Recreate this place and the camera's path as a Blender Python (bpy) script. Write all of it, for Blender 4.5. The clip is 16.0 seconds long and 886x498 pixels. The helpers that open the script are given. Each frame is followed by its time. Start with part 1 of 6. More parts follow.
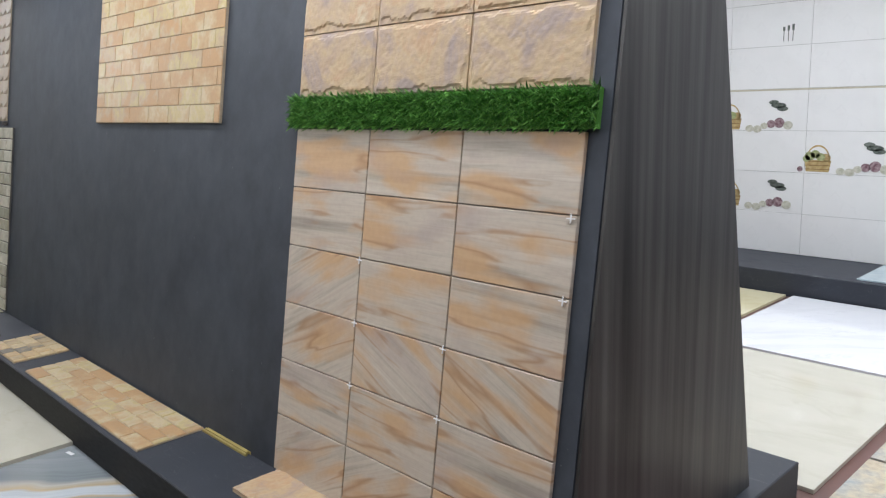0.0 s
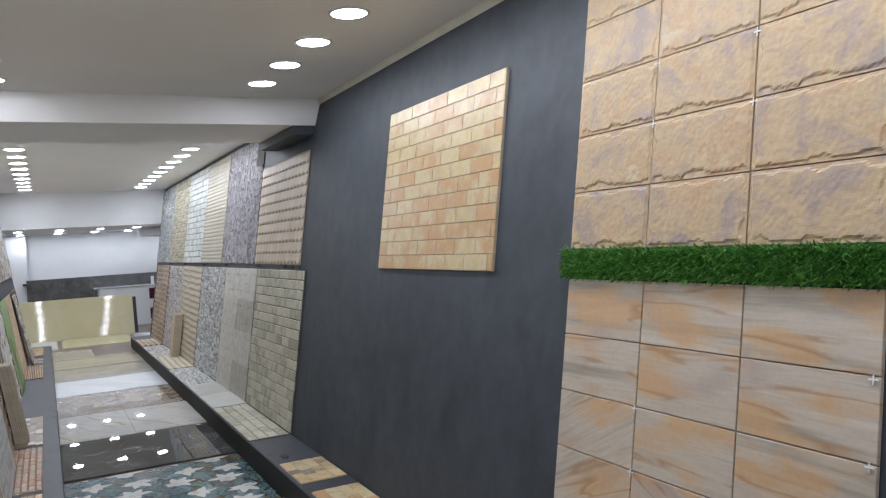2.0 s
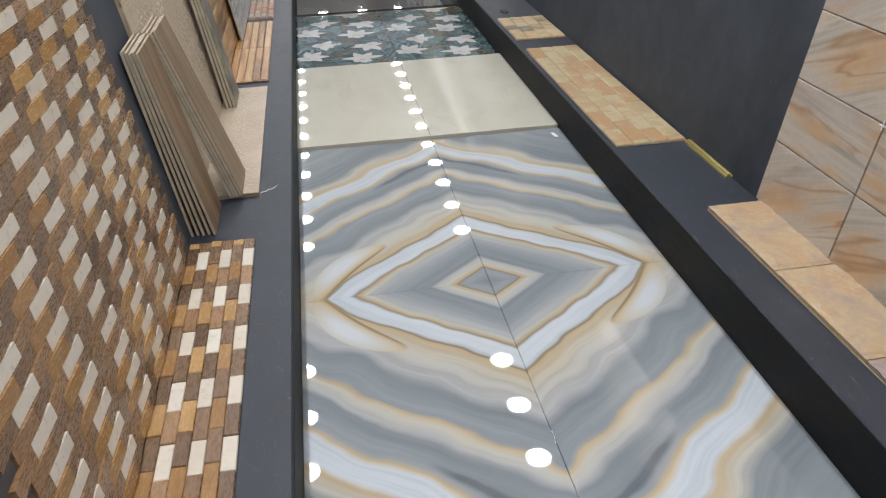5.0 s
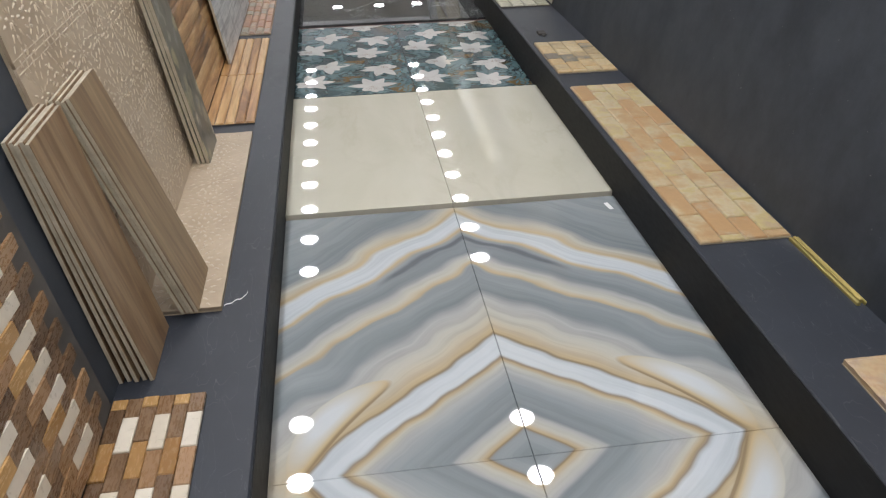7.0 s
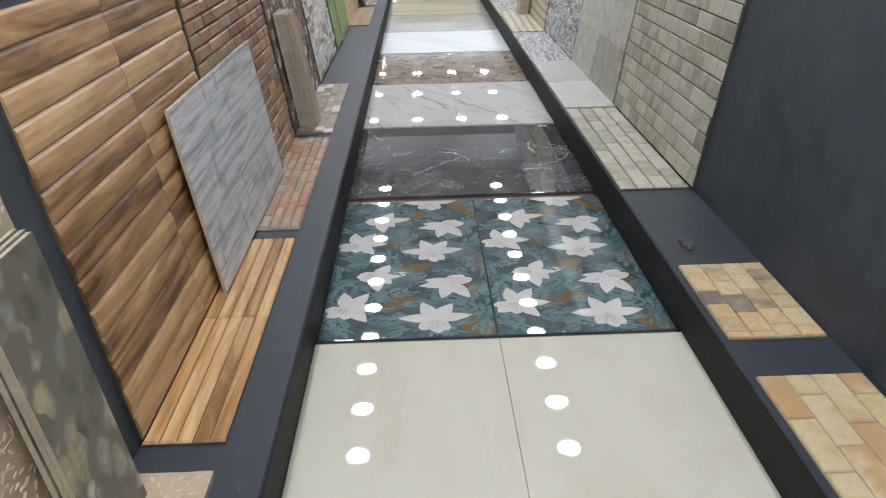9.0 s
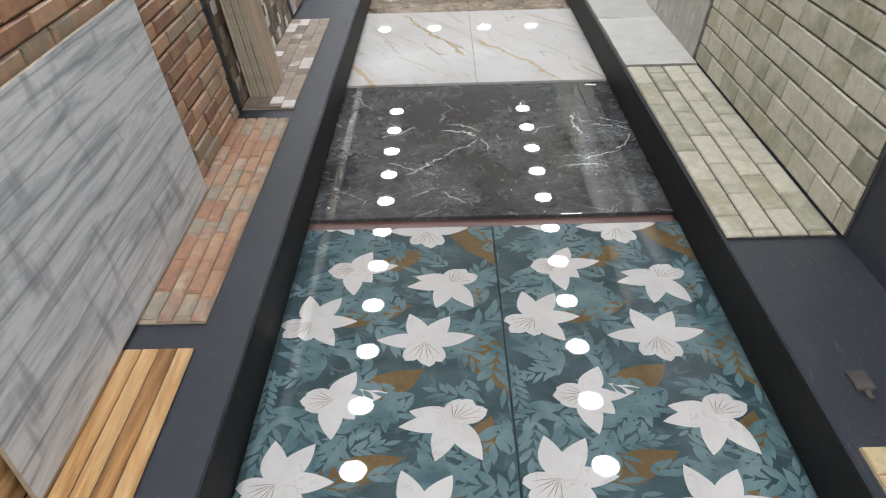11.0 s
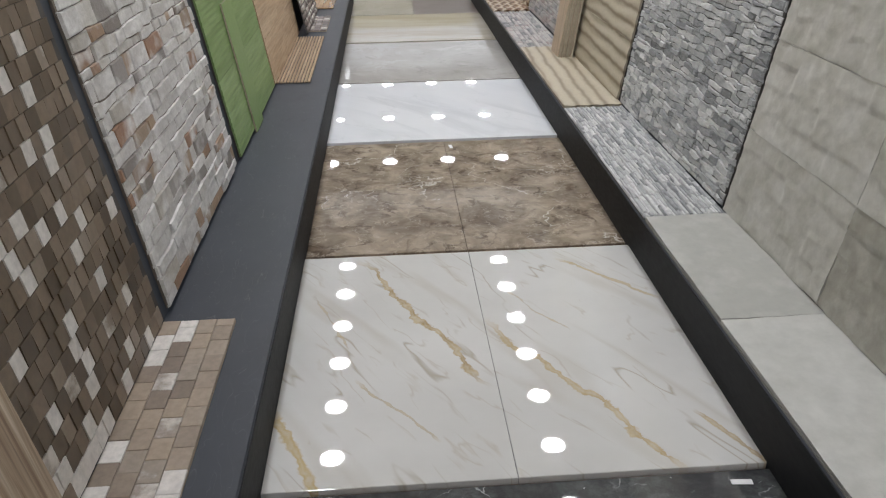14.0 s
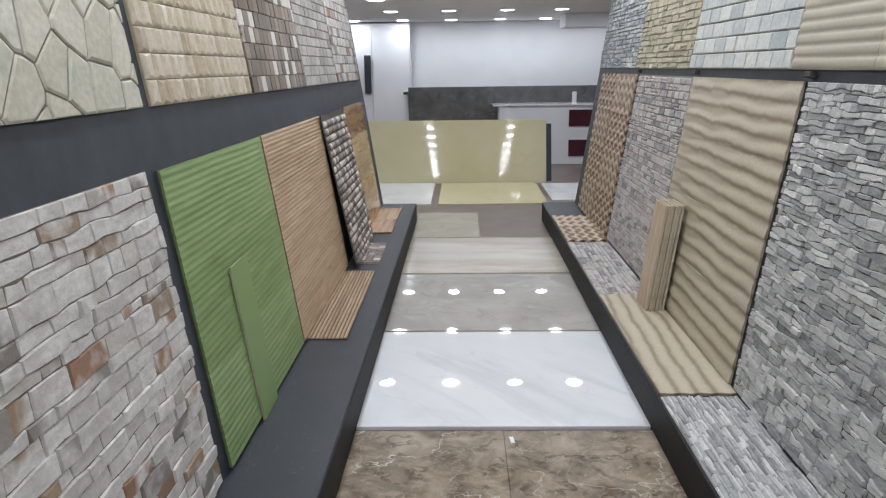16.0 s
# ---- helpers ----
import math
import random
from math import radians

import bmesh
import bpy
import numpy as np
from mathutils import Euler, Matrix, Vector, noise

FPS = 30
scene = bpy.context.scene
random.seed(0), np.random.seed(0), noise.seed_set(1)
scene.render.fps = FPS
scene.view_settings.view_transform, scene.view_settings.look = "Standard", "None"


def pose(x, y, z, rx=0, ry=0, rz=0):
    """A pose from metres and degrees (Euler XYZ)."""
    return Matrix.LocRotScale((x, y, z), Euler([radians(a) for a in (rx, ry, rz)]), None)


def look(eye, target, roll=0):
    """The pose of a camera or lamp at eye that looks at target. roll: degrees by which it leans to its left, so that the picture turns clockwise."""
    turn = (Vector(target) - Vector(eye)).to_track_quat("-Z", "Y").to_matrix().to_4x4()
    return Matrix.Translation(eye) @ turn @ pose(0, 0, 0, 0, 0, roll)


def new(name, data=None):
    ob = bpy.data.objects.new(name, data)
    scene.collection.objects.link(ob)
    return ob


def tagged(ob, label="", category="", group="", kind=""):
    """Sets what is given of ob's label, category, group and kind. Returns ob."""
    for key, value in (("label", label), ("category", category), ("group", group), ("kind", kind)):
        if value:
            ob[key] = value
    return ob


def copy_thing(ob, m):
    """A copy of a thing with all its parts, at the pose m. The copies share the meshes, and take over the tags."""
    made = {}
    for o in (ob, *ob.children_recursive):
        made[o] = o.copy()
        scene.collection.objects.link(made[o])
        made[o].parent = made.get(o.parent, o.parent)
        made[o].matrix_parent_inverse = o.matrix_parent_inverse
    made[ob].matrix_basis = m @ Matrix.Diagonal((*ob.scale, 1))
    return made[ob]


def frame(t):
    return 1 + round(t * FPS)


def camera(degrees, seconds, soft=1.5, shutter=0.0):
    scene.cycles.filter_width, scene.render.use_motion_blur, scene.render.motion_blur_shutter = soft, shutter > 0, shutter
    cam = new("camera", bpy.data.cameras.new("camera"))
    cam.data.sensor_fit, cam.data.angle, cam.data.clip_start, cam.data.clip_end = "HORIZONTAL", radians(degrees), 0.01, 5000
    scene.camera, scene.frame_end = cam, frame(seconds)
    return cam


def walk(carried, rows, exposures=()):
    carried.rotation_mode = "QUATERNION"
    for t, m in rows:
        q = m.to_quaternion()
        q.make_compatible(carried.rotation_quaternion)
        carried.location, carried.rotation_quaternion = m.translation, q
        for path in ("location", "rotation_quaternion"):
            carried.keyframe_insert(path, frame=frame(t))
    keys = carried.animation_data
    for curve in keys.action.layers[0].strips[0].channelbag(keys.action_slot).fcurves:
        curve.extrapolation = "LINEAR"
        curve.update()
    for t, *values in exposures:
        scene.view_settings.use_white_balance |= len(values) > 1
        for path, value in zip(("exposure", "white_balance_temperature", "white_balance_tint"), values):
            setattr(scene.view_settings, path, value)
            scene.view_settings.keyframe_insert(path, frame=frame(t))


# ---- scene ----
cam = camera(59.5, 16.0, 1.2)
PATH = [
    (0, (0.158, -0.107, 1.449), (1.521, 1.309, 1.075), -1.6),
    (0.5, (0.069, -0.148, 1.518), (1.425, 1.312, 1.337), -2.6),
    (1, (0.018, -0.163, 1.563), (1.275, 1.392, 1.537), -3.1),
    (1.5, (-0.002, -0.152, 1.576), (1.122, 1.502, 1.585), -3.7),
    (2, (-0.021, -0.133, 1.555), (0.894, 1.645, 1.521), -3.5),
    (2.5, (-0.002, -0.052, 1.521), (0.681, 1.826, 1.432), -2.6),
    (3, (0.051, 0.002, 1.479), (0.548, 1.918, 1.193), -1.8),
    (3.5, (0.107, 0.046, 1.398), (0.499, 1.919, 0.819), -1.8),
    (4, (0.136, 0.068, 1.366), (0.436, 1.872, 0.557), -1.9),
    (4.2, (0.147, 0.079, 1.357), (0.408, 1.863, 0.49), -2.1),
    (6.3, (0.136, 0.468, 1.324), (0.416, 2.133, 0.252), -1.8),
    (6.5, (0.143, 0.59, 1.315), (0.429, 2.261, 0.254), -1.4),
    (7, (0.234, 0.921, 1.323), (0.46, 2.616, 0.286), -0.8),
    (7.5, (0.276, 1.204, 1.325), (0.455, 2.926, 0.322), 0.0),
    (8, (0.308, 1.663, 1.331), (0.454, 3.42, 0.386), 0.1),
    (8.5, (0.382, 2.017, 1.335), (0.453, 3.81, 0.452), -0.9),
    (9, (0.373, 2.392, 1.337), (0.415, 4.208, 0.499), -1.3),
    (9.2, (0.36, 2.536, 1.354), (0.39, 4.358, 0.532), -1.6),
    (11.3, (0.497, 3.952, 1.255), (0.448, 5.597, 0.12), -1.9),
    (11.5, (0.509, 4.123, 1.235), (0.44, 5.743, 0.064), -2.0),
    (12, (0.458, 4.39, 1.211), (0.439, 5.968, -0.019), -1.5),
    (12.5, (0.353, 4.769, 1.22), (0.429, 6.325, -0.034), -1.5),
    (13, (0.355, 5.114, 1.198), (0.456, 6.691, -0.028), -0.6),
    (13.5, (0.351, 5.452, 1.249), (0.455, 7.143, 0.185), 0.8),
    (14, (0.343, 5.75, 1.307), (0.458, 7.531, 0.404), -0.9),
    (14.5, (0.404, 6.015, 1.338), (0.457, 7.852, 0.548), -1.4),
    (15, (0.447, 6.251, 1.377), (0.466, 8.129, 0.69), -0.9),
    (15.5, (0.443, 6.519, 1.397), (0.476, 8.44, 0.844), -1.0),
    (16, (0.444, 6.67, 1.429), (0.392, 8.617, 0.972), -0.8),
]
EXPOSURES = [(0.0, 0.06, 6350, 10), (1.0, -0.31, 6280, 10), (1.5, -0.27, 6280, 10), (2.5, -0.18, 6230, 10), (3.5, -0.02, 6400, 10), (4.0, 0.08, 6450, 10), (6.5, -0.01, 6600, 10), (7.5, 0.02, 6700, 10), (8.0, -0.01, 6550, 10), (9.0, 0.12, 6350, 10), (11.5, 0.36, 6600, 10), (12.5, 0.40, 6650, 10), (13.0, 0.28, 6700, 10), (13.5, 0.02, 6750, 10), (14.0, -0.21, 6600, 10), (14.5, -0.21, 6500, 10), (15.0, -0.10, 6450, 10), (16.0, -0.20, 6400, 10)]
walk(cam, [(t, look(eye, target, roll)) for t, eye, target, roll in PATH], EXPOSURES)

# ---- world and light ----
world = bpy.data.worlds.new("world")
scene.world = world
world.use_nodes = True
world.node_tree.nodes["Background"].inputs[0].default_value = (0.75, 0.85, 1.0, 1)
world.node_tree.nodes["Background"].inputs[1].default_value = 0.03
LAMP_POWER = 77.0


# ---- materials ----
class Nodes:
    """A small wrapper to write node trees in few lines."""

    def __init__(self, name):
        self.mat = bpy.data.materials.new(name)
        self.mat.use_nodes = True
        self.tree = self.mat.node_tree
        self.bsdf = self.tree.nodes["Principled BSDF"]
        self.tc = self.tree.nodes.new("ShaderNodeTexCoord")

    def node(self, kind, ins=(), **props):
        n = self.tree.nodes.new("ShaderNode" + kind)
        if "operation" in props:
            n.operation = props["operation"]
        if "data_type" in props:
            n.data_type, n.blend_type = props["data_type"], props["blend_type"]
        if "rotation_type" in props:
            n.rotation_type = props["rotation_type"]
        for k, v in (ins.items() if isinstance(ins, dict) else enumerate(ins)):
            self.put(n.inputs[k], v)
        return n

    def put(self, sock, v):
        if isinstance(v, bpy.types.NodeSocket):
            self.tree.links.new(v, sock)
        elif v is not None:
            sock.default_value = v

    def coords(self, scale=(1, 1, 1), kind="Object", rot=(0, 0, 0), loc=(0, 0, 0)):
        return self.node("Mapping", {"Vector": self.tc.outputs[kind], "Scale": scale, "Rotation": rot, "Location": loc}).outputs[0]

    def noise(self, vec, scale=5.0, detail=4.0, rough=0.55, dist=0.0):
        return self.node("TexNoise", {"Vector": vec, "Scale": scale, "Detail": detail, "Roughness": rough, "Distortion": dist}).outputs[0]

    def math(self, op, a, b=0.0, c=0.0):
        return self.node("Math", (a, b, c), operation=op).outputs[0]

    def ramp(self, fac, stops, interp="LINEAR"):
        n = self.node("ValToRGB", (fac,))
        n.color_ramp.interpolation = interp
        els = n.color_ramp.elements
        while len(els) < len(stops):
            els.new(0.5)
        for e, (p, c) in zip(els, stops):
            e.position, e.color = p, (*c, 1) if len(c) == 3 else c
        return n.outputs[0]

    def mix(self, fac, a, b, blend="MIX"):
        n = self.node("Mix", data_type="RGBA", blend_type=blend)
        for sock, v in ((n.inputs[0], fac), (n.inputs[6], a), (n.inputs[7], b)):
            self.put(sock, (*v, 1) if isinstance(v, tuple) and len(v) == 3 else v)
        return n.outputs[2]

    def bump(self, h, strength=0.2, dist=0.01):
        self.put(self.bsdf.inputs["Normal"], self.node("Bump", {"Height": h, "Strength": strength, "Distance": dist}).outputs[0])

    def done(self, color=None, rough=0.5, metal=0.0, coat=0.0, spec=None):
        self.put(self.bsdf.inputs["Base Color"], (*color, 1) if isinstance(color, tuple) else color)
        self.put(self.bsdf.inputs["Roughness"], rough)
        self.put(self.bsdf.inputs["Metallic"], metal)
        self.put(self.bsdf.inputs["Coat Weight"], coat)
        if spec is not None:
            self.put(self.bsdf.inputs["Specular IOR Level"], spec)
        return self.mat


def surface(name, a, b, scale=6.0, rough=0.6, grain=90.0, bump=0.15, dist=0.004, stretch=(1, 1, 1), dirt=0.25, spec=None):
    """Two mixed colours at a coarse scale, a fine grain and a light relief."""
    n = Nodes(name)
    v = n.coords(stretch)
    big, fine = n.noise(v, scale, 5), n.noise(v, grain, 3)
    c = n.mix(n.ramp(big, [(0.35, (0, 0, 0)), (0.65, (1, 1, 1))]), a, b)
    c = n.mix(dirt, c, n.ramp(fine, [(0.3, (0.3, 0.3, 0.3)), (0.7, (1, 1, 1))]), "MULTIPLY")
    n.bump(n.math("ADD", n.math("MULTIPLY", big, 0.7), n.math("MULTIPLY", fine, 0.3)), bump, dist)
    return n.done(c, n.math("MULTIPLY_ADD", fine, 0.2, rough - 0.1), spec=spec)


def pieces_mat(name, stops, scale=8.0, rough=0.55, grain=70.0, bump=0.3, dist=0.004, vary=0.35, stretch=(1, 1, 1), island=False, dirt=0.35, spec=None):
    """Colours that change from piece to piece, with cloudy and fine variation on each."""
    n = Nodes(name)
    if island:
        rnd = n.node("NewGeometry").outputs["Random Per Island"]
    else:
        rnd = n.node("ObjectInfo").outputs["Random"]
    v = n.node("VectorMath", (n.coords(stretch), n.node("CombineXYZ", (n.math("MULTIPLY", rnd, 37.0), n.math("MULTIPLY", rnd, 91.0), 0.0)).outputs[0]), operation="ADD").outputs[0]
    big, fine = n.noise(v, scale, 5, 0.6), n.noise(v, grain, 4)
    base = n.ramp(n.math("ADD", rnd, n.math("MULTIPLY", n.math("SUBTRACT", big, 0.5), vary * 3)), stops)
    c = n.mix(dirt, base, n.ramp(fine, [(0.3, (0.35, 0.35, 0.35)), (0.65, (1, 1, 1))]), "MULTIPLY")
    n.bump(n.math("ADD", big, n.math("MULTIPLY", fine, 0.4)), bump, dist)
    return n.done(c, n.math("MULTIPLY_ADD", fine, 0.2, rough - 0.1), spec=spec)


M = {}
n = Nodes("black board paint")
v = n.coords((1, 1, 1), "Object")
a1, a2 = n.noise(v, 2.2, 6, 0.6), n.noise(v, 160, 3)
sp = n.ramp(n.noise(v, 55, 2), [(0.74, (0, 0, 0)), (0.78, (1, 1, 1))])
a3 = n.noise(n.coords((1, 1, 0.8)), 9, 7, 0.68)
c = n.mix(n.ramp(n.math("MULTIPLY_ADD", a3, 0.5, n.math("MULTIPLY", a1, 0.5)), [(0.36, (0, 0, 0)), (0.64, (1, 1, 1))]), (0.022, 0.0275, 0.037), (0.051, 0.060, 0.074))
c = n.mix(n.math("MULTIPLY", sp, 0.22), c, (0.3, 0.3, 0.3))
n.bump(n.math("ADD", a1, n.math("MULTIPLY", a2, 0.3)), 0.15, 0.003)
M["board"] = n.done(c, n.math("MULTIPLY_ADD", a1, 0.2, 0.5))
n = Nodes("black kerb board")
k1, k2 = n.noise(n.coords(), 5, 6, 0.6), n.noise(n.coords(), 110, 3)
dust = n.ramp(n.noise(n.coords((1, 0.5, 1)), 9, 5, 0.7), [(0.56, (0, 0, 0)), (0.75, (1, 1, 1))])
scr = n.ramp(n.math("ABSOLUTE", n.math("SUBTRACT", n.noise(n.coords((1.6, 0.5, 1)), 11, 2, 0.5, 1.0), 0.5)), [(0.0, (1, 1, 1)), (0.004, (0, 0, 0))])
c = n.mix(k1, (0.017, 0.020, 0.028), (0.031, 0.037, 0.050))
c = n.mix(n.math("MULTIPLY", dust, 0.22), c, (0.12, 0.12, 0.125))
c = n.mix(n.math("MULTIPLY", scr, 0.20), c, (0.25, 0.25, 0.25))
n.bump(n.math("ADD", k1, n.math("MULTIPLY", k2, 0.3)), 0.12, 0.003)
M["kerb"] = n.done(c, n.math("MULTIPLY_ADD", dust, 0.15, 0.5))
# Blacker and duller than the kerb board, for the platforms' aisle sides.
M["face_black"] = surface("matt black platform side", (0.0055, 0.0055, 0.006), (0.010, 0.010, 0.011), 5, 0.62, 90, 0.1, 0.002, (1, 0.3, 1), 0.2, 0.25)
n = Nodes("black ribbed laminate")
v = n.coords((34, 34, 0.8))
w1 = n.noise(v, 1.0, 4)
n.bump(w1, 0.3, 0.002)
w2 = n.noise(n.coords((9, 9, 0.35)), 1.0, 3)
w3 = n.ramp(n.math("MULTIPLY_ADD", w1, 0.6, n.math("MULTIPLY", w2, 0.4)), [(0.34, (0, 0, 0)), (0.66, (1, 1, 1))])
M["laminate"] = n.done(n.mix(w3, (0.017, 0.017, 0.017), (0.088, 0.086, 0.081)), 0.36)
M["white_paint"] = surface("white wall paint", (0.80, 0.81, 0.83), (0.74, 0.76, 0.79), 1.5, 0.6, 200, 0.05, 0.002, dirt=0.05)
M["ceiling"] = surface("white ceiling paint", (0.88, 0.875, 0.87), (0.85, 0.845, 0.84), 1.2, 0.7, 200, 0.05, 0.002, dirt=0.05)
M["trim"] = surface("cream trim paint", (0.55, 0.53, 0.42), (0.62, 0.60, 0.50), 6, 0.6)
M["base_floor"] = surface("dull maroon brown floor", (0.16, 0.075, 0.06), (0.11, 0.06, 0.05), 3, 0.45, 120, 0.1, dirt=0.3)
n = Nodes("lamp diffuser")
em = n.node("Emission", {"Color": (0.955, 0.985, 1.05, 1), "Strength": LAMP_POWER})
n.tree.links.new(em.outputs[0], n.tree.nodes["Material Output"].inputs[0])
M["lamp"] = n.mat
M["lamp_rim"] = surface("white lamp rim", (0.8, 0.8, 0.8), (0.75, 0.75, 0.75), 9, 0.4, dirt=0.05)
M["grey_joint"] = surface("grey cement backing", (0.23, 0.22, 0.20), (0.31, 0.30, 0.27), 12, 0.85)
M["dark_joint"] = surface("dark backing board", (0.06, 0.055, 0.05), (0.10, 0.09, 0.08), 12, 0.85)
M["umber_joint"] = surface("brown grey mortar backing", (0.13, 0.105, 0.085), (0.20, 0.165, 0.135), 12, 0.85)
M["tan_joint"] = surface("tan mortar backing", (0.36, 0.29, 0.20), (0.45, 0.37, 0.27), 12, 0.85)


# ---- mesh helpers ----
def mesh_of(name, verts, faces, mat=None, smooth=False):
    me = bpy.data.meshes.new(name)
    me.from_pydata(verts, [], faces)
    if smooth:
        me.polygons.foreach_set("use_smooth", [True] * len(me.polygons))
    if mat:
        me.materials.append(mat)
    me.update()
    return me


def block(x0, y0, z0, x1, y1, z1, c=0.0):
    """Corners and faces of a box whose upper edges are chamfered by c."""
    if c <= 0:
        vs = [(x, y, z) for z in (z0, z1) for x, y in ((x0, y0), (x1, y0), (x1, y1), (x0, y1))]
        rings = 2
    else:
        vs = [(x, y, z0) for x, y in ((x0, y0), (x1, y0), (x1, y1), (x0, y1))]
        vs += [(x, y, z1 - c) for x, y in ((x0, y0), (x1, y0), (x1, y1), (x0, y1))]
        vs += [(x, y, z1) for x, y in ((x0 + c, y0 + c), (x1 - c, y0 + c), (x1 - c, y1 - c), (x0 + c, y1 - c))]
        rings = 3
    fs = [(3, 2, 1, 0)]
    for r in range(rings - 1):
        for i in range(4):
            j = (i + 1) % 4
            fs.append((4 * r + i, 4 * r + j, 4 * r + 4 + j, 4 * r + 4 + i))
    k = 4 * (rings - 1)
    fs.append((k, k + 1, k + 2, k + 3))
    return vs, fs


class Heap:
    """Gathers many shapes into one mesh."""

    def __init__(self):
        self.v, self.f = [], []

    def add(self, shape, m=None):
        vs, fs = shape
        k = len(self.v)
        self.v += [tuple(m @ Vector(p)) for p in vs] if m else vs
        self.f += [tuple(i + k for i in f) for f in fs]
        return self

    def mesh(self, name, mat, smooth=False):
        return mesh_of(name, self.v, self.f, mat, smooth)


def part(name, me, parent, m=None, label=""):
    ob = new(name, me)
    ob.parent = parent
    if m is not None:
        ob.matrix_basis = m
    return tagged(ob, label)


def thing(name, me, m=None, label="", category="", group="", kind=""):
    ob = new(name, me)
    if m is not None:
        ob.matrix_basis = m
    return tagged(ob, label, category, group, kind)


def shift(x, y, z=0.0):
    return Matrix.Translation((x, y, z))


def setting(name, shapes, mat, label, category):
    h = Heap()
    for s in shapes:
        h.add(s)
    return thing(name, h.mesh(name, mat), None, label, category, "", "structure")


def prism(profile, y0, y1):
    """A solid whose x, z profile runs along y."""
    k = len(profile)
    vs = [(x, y0, z) for x, z in profile] + [(x, y1, z) for x, z in profile]
    fs = [tuple(range(k)), tuple(range(2 * k - 1, k - 1, -1))]
    fs += [((i + 1) % k, i, i + k, (i + 1) % k + k) for i in range(k)]
    return vs, fs


def frame_of(origin, u, v):
    u, v = Vector(u).normalized(), Vector(v).normalized()
    w = u.cross(v)
    m = Matrix((u, v, w)).transposed().to_4x4()
    m.translation = origin
    return m


# ---- the plan, in metres ----
PLAT = 0.165          # height of the display platforms
END = 13.97           # where platforms and boards end
CEIL = 2.64
LEAN_R, LEAN_L = 0.16, 0.15
RIGHT = frame_of((1.51, 0, PLAT), (0, -1, 0), (LEAN_R, 0, 1))    # local x runs back towards -y
LEFT = frame_of((-0.318, 0, PLAT), (0, 1, 0), (-LEAN_L, 0, 1))


def right_at(y0, y1, z, w=0.0):
    return RIGHT @ shift(-y1, (z - PLAT) * 1.0127, w), y1 - y0


def left_at(y0, y1, z, w=0.0):
    return LEFT @ shift(y0, (z - PLAT) * 1.0112, w), y1 - y0


# ---- structure ----
setting("floor", [block(-3.0, -4.5, -0.2, 9.0, 20.0, -0.012)], M["base_floor"], "dull maroon brown showroom floor under display tiles", "floor")
xr = lambda z: 1.51 + LEAN_R * (z - PLAT)
xl = lambda z: -0.318 - LEAN_L * (z - PLAT)
setting("wall_east", [prism([(xr(PLAT), PLAT), (2.53, PLAT), (2.53 - 0.195 * 2.47, CEIL), (xr(CEIL), CEIL)], 0.93, END)], M["board"], "matt black leaning display wall between two aisles", "wall")
setting("wall_west", [prism([(xl(PLAT), PLAT), (xl(CEIL), CEIL), (-1.6, CEIL), (-1.6, PLAT)], -4.4, END)], M["board"], "matt black leaning display wall for tile samples", "wall")
setting("wall_end_panel", [prism([(xr(PLAT) + 0.004, PLAT), (2.528, PLAT), (2.528 - 0.195 * 2.47, CEIL), (xr(CEIL) + 0.004, CEIL)], 0.918, 0.928)], M["laminate"], "black ribbed laminate panel on the wall's end", "panel")
setting("platform_east", [block(1.2, 0.868, -0.012, 2.81, END, PLAT, 0.004)], M["kerb"], "low black display platform along the aisle", "platform")
setting("platform_west", [block(-1.6, -4.4, -0.012, -0.002, END, PLAT, 0.004)], M["kerb"], "low black display platform along the aisle", "platform")
# Thin skins that make the aisle sides blacker than the platform tops.
setting("platform_edging_east", [block(1.1965, 0.868, -0.0118, 1.2, END, PLAT - 0.005)], M["face_black"], "matt black aisle side of the low display platform", "trim")
setting("platform_edging_west", [block(-0.002, -4.4, -0.0118, 0.0015, END, PLAT - 0.005)], M["face_black"], "matt black aisle side of the low display platform", "trim")
setting("ceiling", [block(-3.0, -4.5, CEIL, 9.0, 13.9, CEIL + 0.15), block(-8.0, 14.002, 2.12, 9.0, 20.0, 2.3)], M["ceiling"], "white painted flat ceiling", "ceiling")
beam_side = [(5.47, CEIL - 0.002), (5.55, 2.455), (6.56, 2.455), (6.56, CEIL - 0.002)]
setting("ceiling_beam", [([(x, y, z) for x in (-1.6, 7.0) for y, z in beam_side], [(0, 1, 2, 3), (7, 6, 5, 4), (1, 0, 4, 5), (2, 1, 5, 6), (3, 2, 6, 7), (0, 3, 7, 4)])], M["ceiling"], "white painted dropped ceiling beam", "beam")
setting("beam_packing", [block(1.70, 5.56, 2.385, 1.95, 6.55, 2.453), block(-0.80, 5.56, 2.385, -0.61, 6.55, 2.453)], M["board"], "black painted packing strips between walls and beam", "trim")
setting("fascia", [block(-8.0, 13.9, 2.06, 9.0, 14.0, CEIL + 0.1)], M["white_paint"], "white painted fascia above the aisle's end", "wall")
setting("wall_north", [block(-8.0, 19.3, -0.2, 9.0, 19.5, 2.3)], M["white_paint"], "white painted far wall", "wall")
setting("wall_south", [block(-3.0, -4.7, -0.2, 9.0, -4.5, 2.9)], M["white_paint"], "white painted wall at the aisle's start", "wall")
setting("wall_far_west", [block(-8.2, 13.9, -0.2, -8.0, 19.5, 2.3), block(-8.2, 13.8, -0.2, -1.6, 13.95, 2.3), block(-3.2, -4.7, -0.2, -3.0, 13.9, 2.9)], M["white_paint"], "white painted side wall", "wall")
